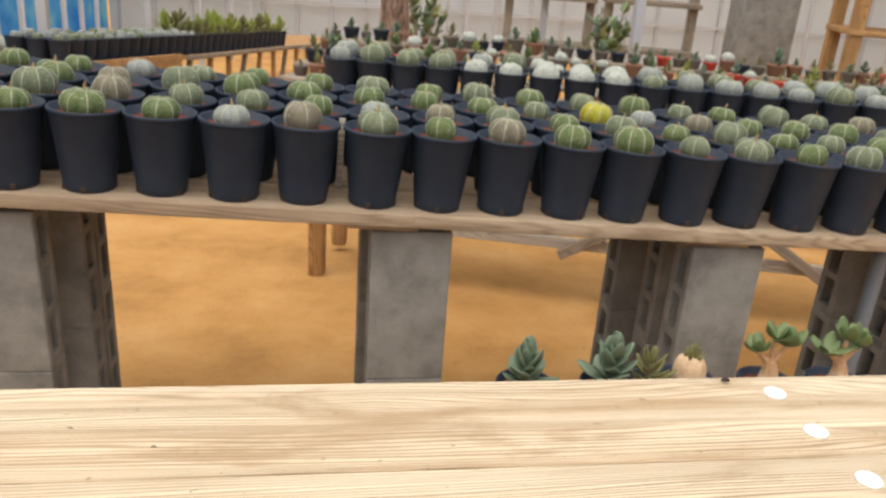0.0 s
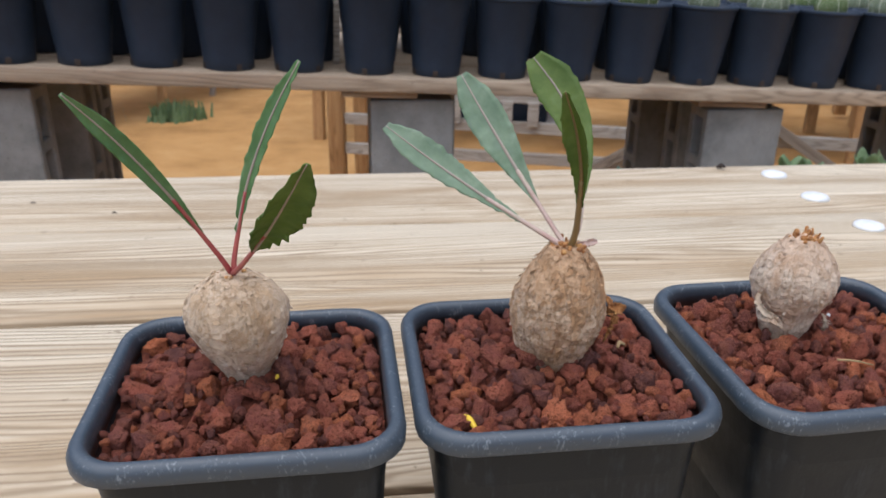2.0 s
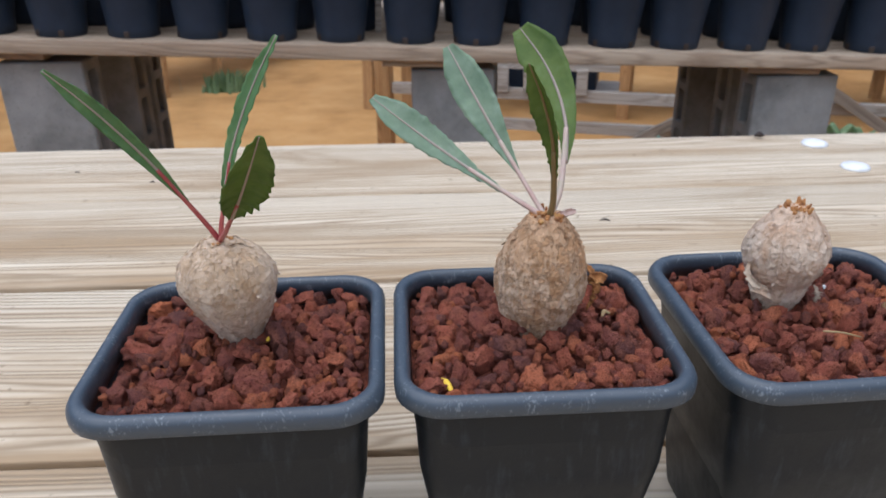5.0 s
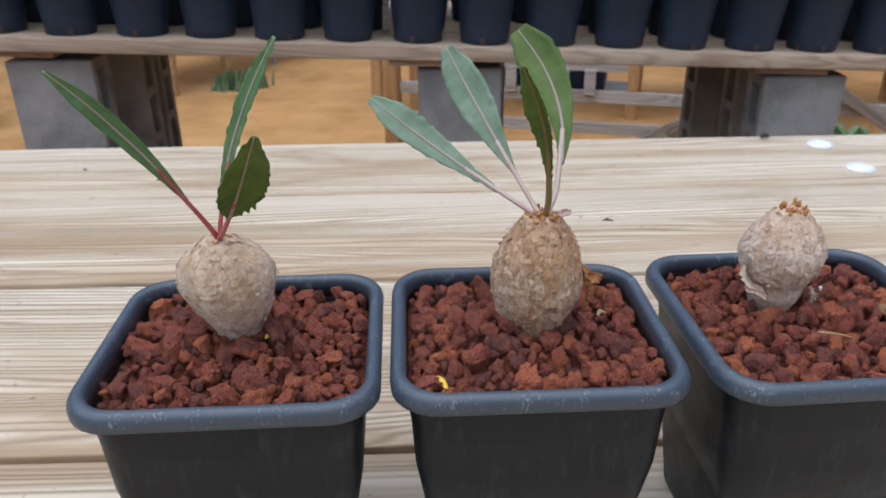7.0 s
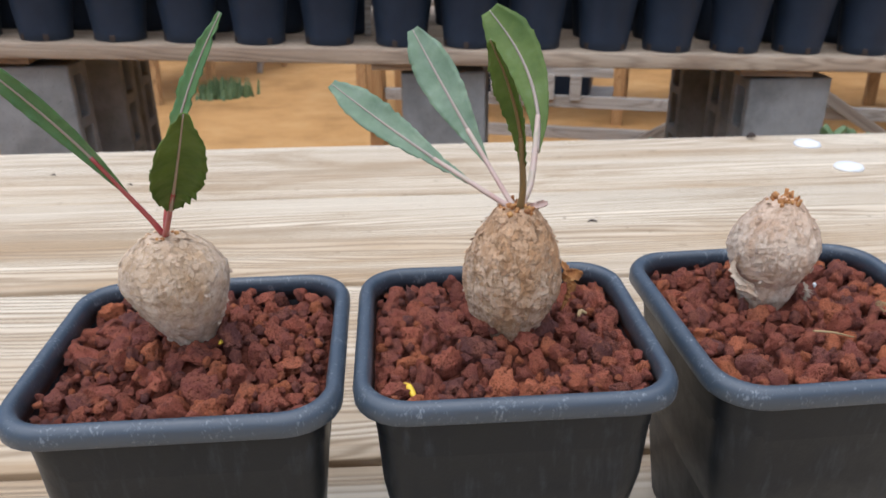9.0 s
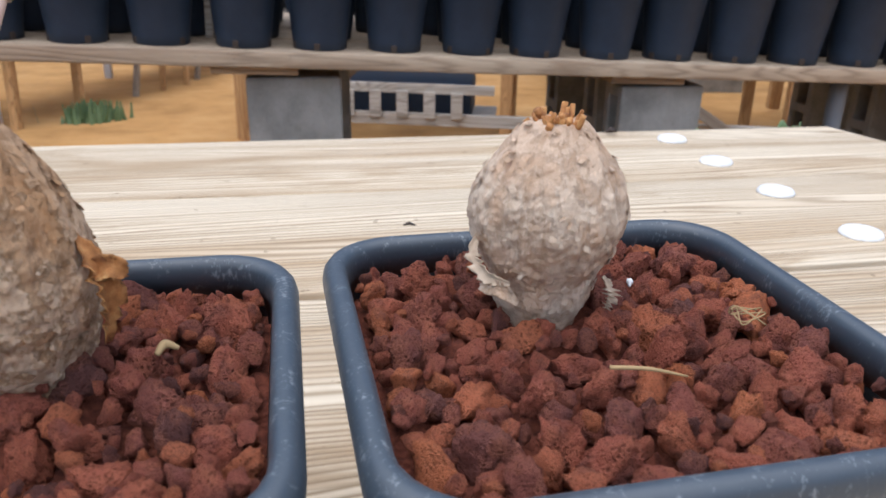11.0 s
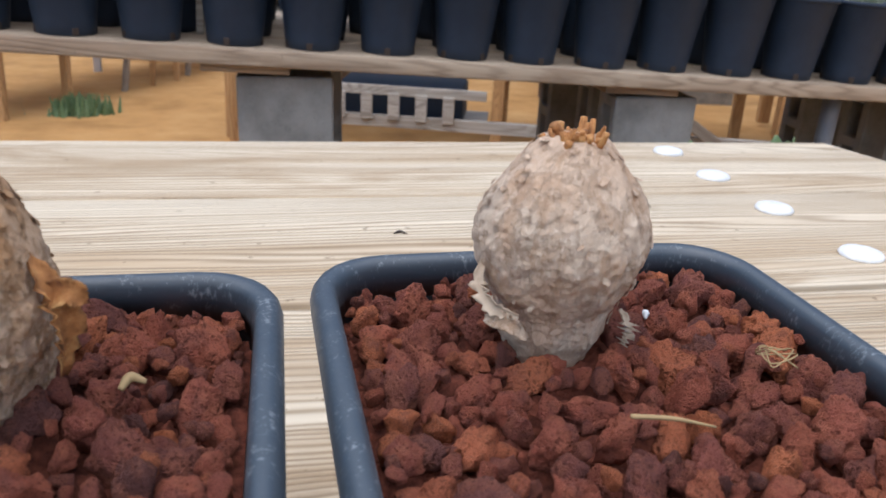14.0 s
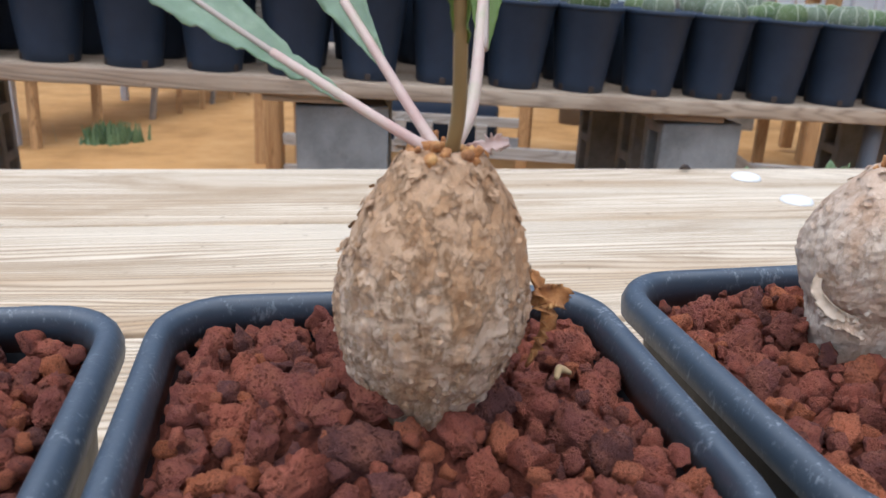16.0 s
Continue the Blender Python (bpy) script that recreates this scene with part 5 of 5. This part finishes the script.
for x, y in ((1.9, 8.0), (2.9, 7.6)):
    rk = anchor("brown_rack", *beyond(x, y), soil(0.946 * y), -12, U)
    tagged(rk, "dark brown timber rack with empty shelves", "shelf rack", "back racks")
    for a in (0.0, 0.9):
        beam("post", (a, 0, -0.01), (a, 0, 2.6), 0.09, 0.09, M_GREYWOOD, rk, (0, 1, 0))
    for z in (0.9, 1.4, 1.9, 2.4):
        beam("shelf", (-0.05, 0, z), (0.95, 0, z), 0.35, 0.05, M_GREYWOOD, rk)
trunk = tagged(anchor("potted_tree_stump", *beyond(0.50, 6.3), soil(6.0), 0, U), "thick brown stump of an old succulent in a tub", "succulent")
part("tub", lathe([(0, -0.01), (0.26, -0.01), (0.32, 0.85), (0.29, 0.88), (0.26, 0.80), (0, 0.80)], 28), M_GREYPOT, trunk)
part("trunk", tube([(0, 0, 0.8), (0.02, 0, 1.1), (0, 0, 1.4)], [0.15, 0.13, 0.11], 14), M_STUMP, trunk)
for k in range(18):
    o = new("leaf", LEAF_FAT[1])
    o.parent = trunk
    o.matrix_basis = pose(0, 0, 1.38, 0, rng.uniform(-80, -20), k * 137) @ Matrix.Scale(rng.uniform(0.2, 0.4), 4)
for x, y, s in ((0.9, 7.4, 0.4), (2.6, 6.7, 0.35)):
    pl = tagged(anchor("potted_shrub", *beyond(x, y), soil(0.946 * y), 0, U), "tall green leafy potted shrub on the greenhouse floor", "shrub", "tall potted shrubs")
    part("tub", lathe([(0, -0.01), (0.16, -0.01), (0.2, 0.7), (0.18, 0.72), (0.15, 0.66), (0, 0.66)], 24), M_GREYPOT, pl)
    for b in range(5):
        a = b * 1.26
        tip = Vector((0.25 * s * math.cos(a) * 2, 0.25 * s * math.sin(a) * 2, 0.9 + s * (0.7 + 0.12 * b)))
        part("stem", tube([(0, 0, 0.65), (tip.x * 0.4, tip.y * 0.4, 0.85), tip], [0.02, 0.014, 0.008], 7), M_GREYWOOD, pl)
        for k in range(16):
            o = new("leaf", LEAF_FAT[rng.choice((1, 3, 0))])
            o.parent = pl
            u = rng.uniform(0.4, 1.0)
            c = Vector((tip.x * u, tip.y * u, 0.65 + (tip.z - 0.65) * u))
            o.matrix_basis = Matrix.Translation(c) @ pose(0, 0, 0, 0, rng.uniform(-70, 20), rng.uniform(0, 360)) @ Matrix.Scale(s * rng.uniform(0.2, 0.4), 4)

# weeds and a turquoise crate under the benches
bm = bmesh.new()
rng = random.Random(55)
for _ in range(260):
    x, y = rng.gauss(-1.03, 0.08), rng.gauss(5.15, 0.06)
    h, a = rng.uniform(0.03, 0.13), rng.uniform(0, 6.28)
    w = 0.012
    d = Vector((math.cos(a), math.sin(a), 0))
    p = Vector((x, y, soil(y) - 0.01))
    q = [p + d * w, p - d * w, p + Vector((0.02 * math.sin(a), 0.02, h)) - d * w * 0.3, p + Vector((0.02 * math.sin(a), 0.02, h)) + d * w * 0.3]
    bm.faces.new([bm.verts.new(c) for c in q])
tagged(part("weeds", bm, M_FOLIAGE[0]), "low green weeds on the sandy floor", "weeds", kind="stuff")
crate = tagged(anchor("turquoise_crate", *beyond(-3.0, 4.3), soil(4.2) - 0.012, 10, U), "pale turquoise plastic crate under the side bench", "crate")
M_TURQ = mat("turquoise_plastic", (0.22, 0.45, 0.43), 0.5)
part("wall", boxed(-0.3, 0.3, -0.22, -0.19, 0.0, 0.36, bevel=0.008), M_TURQ, crate)
part("wall", boxed(-0.3, 0.3, 0.19, 0.22, 0.0, 0.36, bevel=0.008), M_TURQ, crate)
part("wall", boxed(-0.3, -0.27, -0.188, 0.188, 0.0, 0.36, bevel=0.008), M_TURQ, crate)
part("wall", boxed(0.27, 0.3, -0.188, 0.188, 0.0, 0.36, bevel=0.008), M_TURQ, crate)
part("base", boxed(-0.268, 0.268, -0.188, 0.188, 0.0, 0.03, bevel=0.003), M_TURQ, crate)

# ---- greenhouse shell ----
def sloped(name):
    """An anchor for the shell, tipped like the soil to fit the camera's view."""
    e = anchor(name, 0, 0, 0)
    e.matrix_basis = pose(*beyond(0, 0), 0.275, -3.55, 0, -1.9) @ Matrix.Scale(U, 4)
    return e


wall = tagged(sloped("wall_left"), "greenhouse side wall of blue film between white posts", "wall", kind="structure")
part("film", boxed(-5.30, -5.27, -9.0, 19.0, 0.2, 2.8), M_BLUE, wall, smooth=False)
part("low_wall", boxed(-5.40, -5.25, -9.0, 19.0, -0.02, 0.2), M_CONC, wall, smooth=False)
for i in range(28):
    part("post", boxed(-5.26, -5.18, -9 + i, -8.9 + i, 0.2, 3.2, bevel=0.005, segs=1), M_WHITE, wall, smooth=False)
part("rail", boxed(-5.28, -5.17, -9, 19, 1.62, 1.70), M_WHITE, wall, smooth=False)
back = tagged(sloped("wall_back"), "greenhouse end wall of milky film on steel posts", "wall", kind="structure")
part("film", boxed(-5.2, 14.0, 18.9, 18.95, -0.02, 5.0), M_FILM, back, smooth=False)
for i in range(25):
    part("post", boxed(-5.0 + i * 0.78, -4.94 + i * 0.78, 18.80, 18.88, 0, 5.0), M_STEEL, back, smooth=False)
for z in (1.0, 2.2, 3.4):
    part("rail", boxed(-5.1, 14.0, 18.72, 18.79, z, z + 0.06), M_STEEL, back, smooth=False)
right = tagged(sloped("wall_right"), "greenhouse side wall of milky film", "wall", kind="structure")
part("film", boxed(14.0, 14.05, -9.0, 18.9, -0.02, 4.5), M_FILM, right, smooth=False)
frame_ = tagged(sloped("roof_frame"), "galvanised steel roof trusses of the greenhouse", "roof frame", kind="structure")
for j in range(5):
    y = 6.0 + j * 3.0
    beam("chord", (-5.2, y, 2.75), (14.0, y, 2.75), 0.05, 0.05, M_STEEL, frame_)
    beam("chord", (-5.2, y, 3.25), (14.0, y, 3.25), 0.05, 0.05, M_STEEL, frame_)
    for i in range(19):
        x = -5.2 + i
        beam("web", (x, y, 2.78), (x + 0.5, y, 3.22), 0.03, 0.03, M_STEEL, frame_)
        beam("web", (x + 0.5, y, 3.22), (x + 1.0, y, 2.78), 0.03, 0.03, M_STEEL, frame_)
    for x in (-2.0, 2.3, 6.6, 10.9):
        beam("column", (x, y, -0.02), (x, y, 2.72), 0.07, 0.07, M_STEEL, frame_, (0, 1, 0))

# the plan at its true size
for ob in [o for o in bpy.data.objects if o.parent is None and o.type in ('MESH', 'EMPTY')]:
    ob.matrix_basis = Matrix.Scale(TRUE, 4) @ ob.matrix_basis
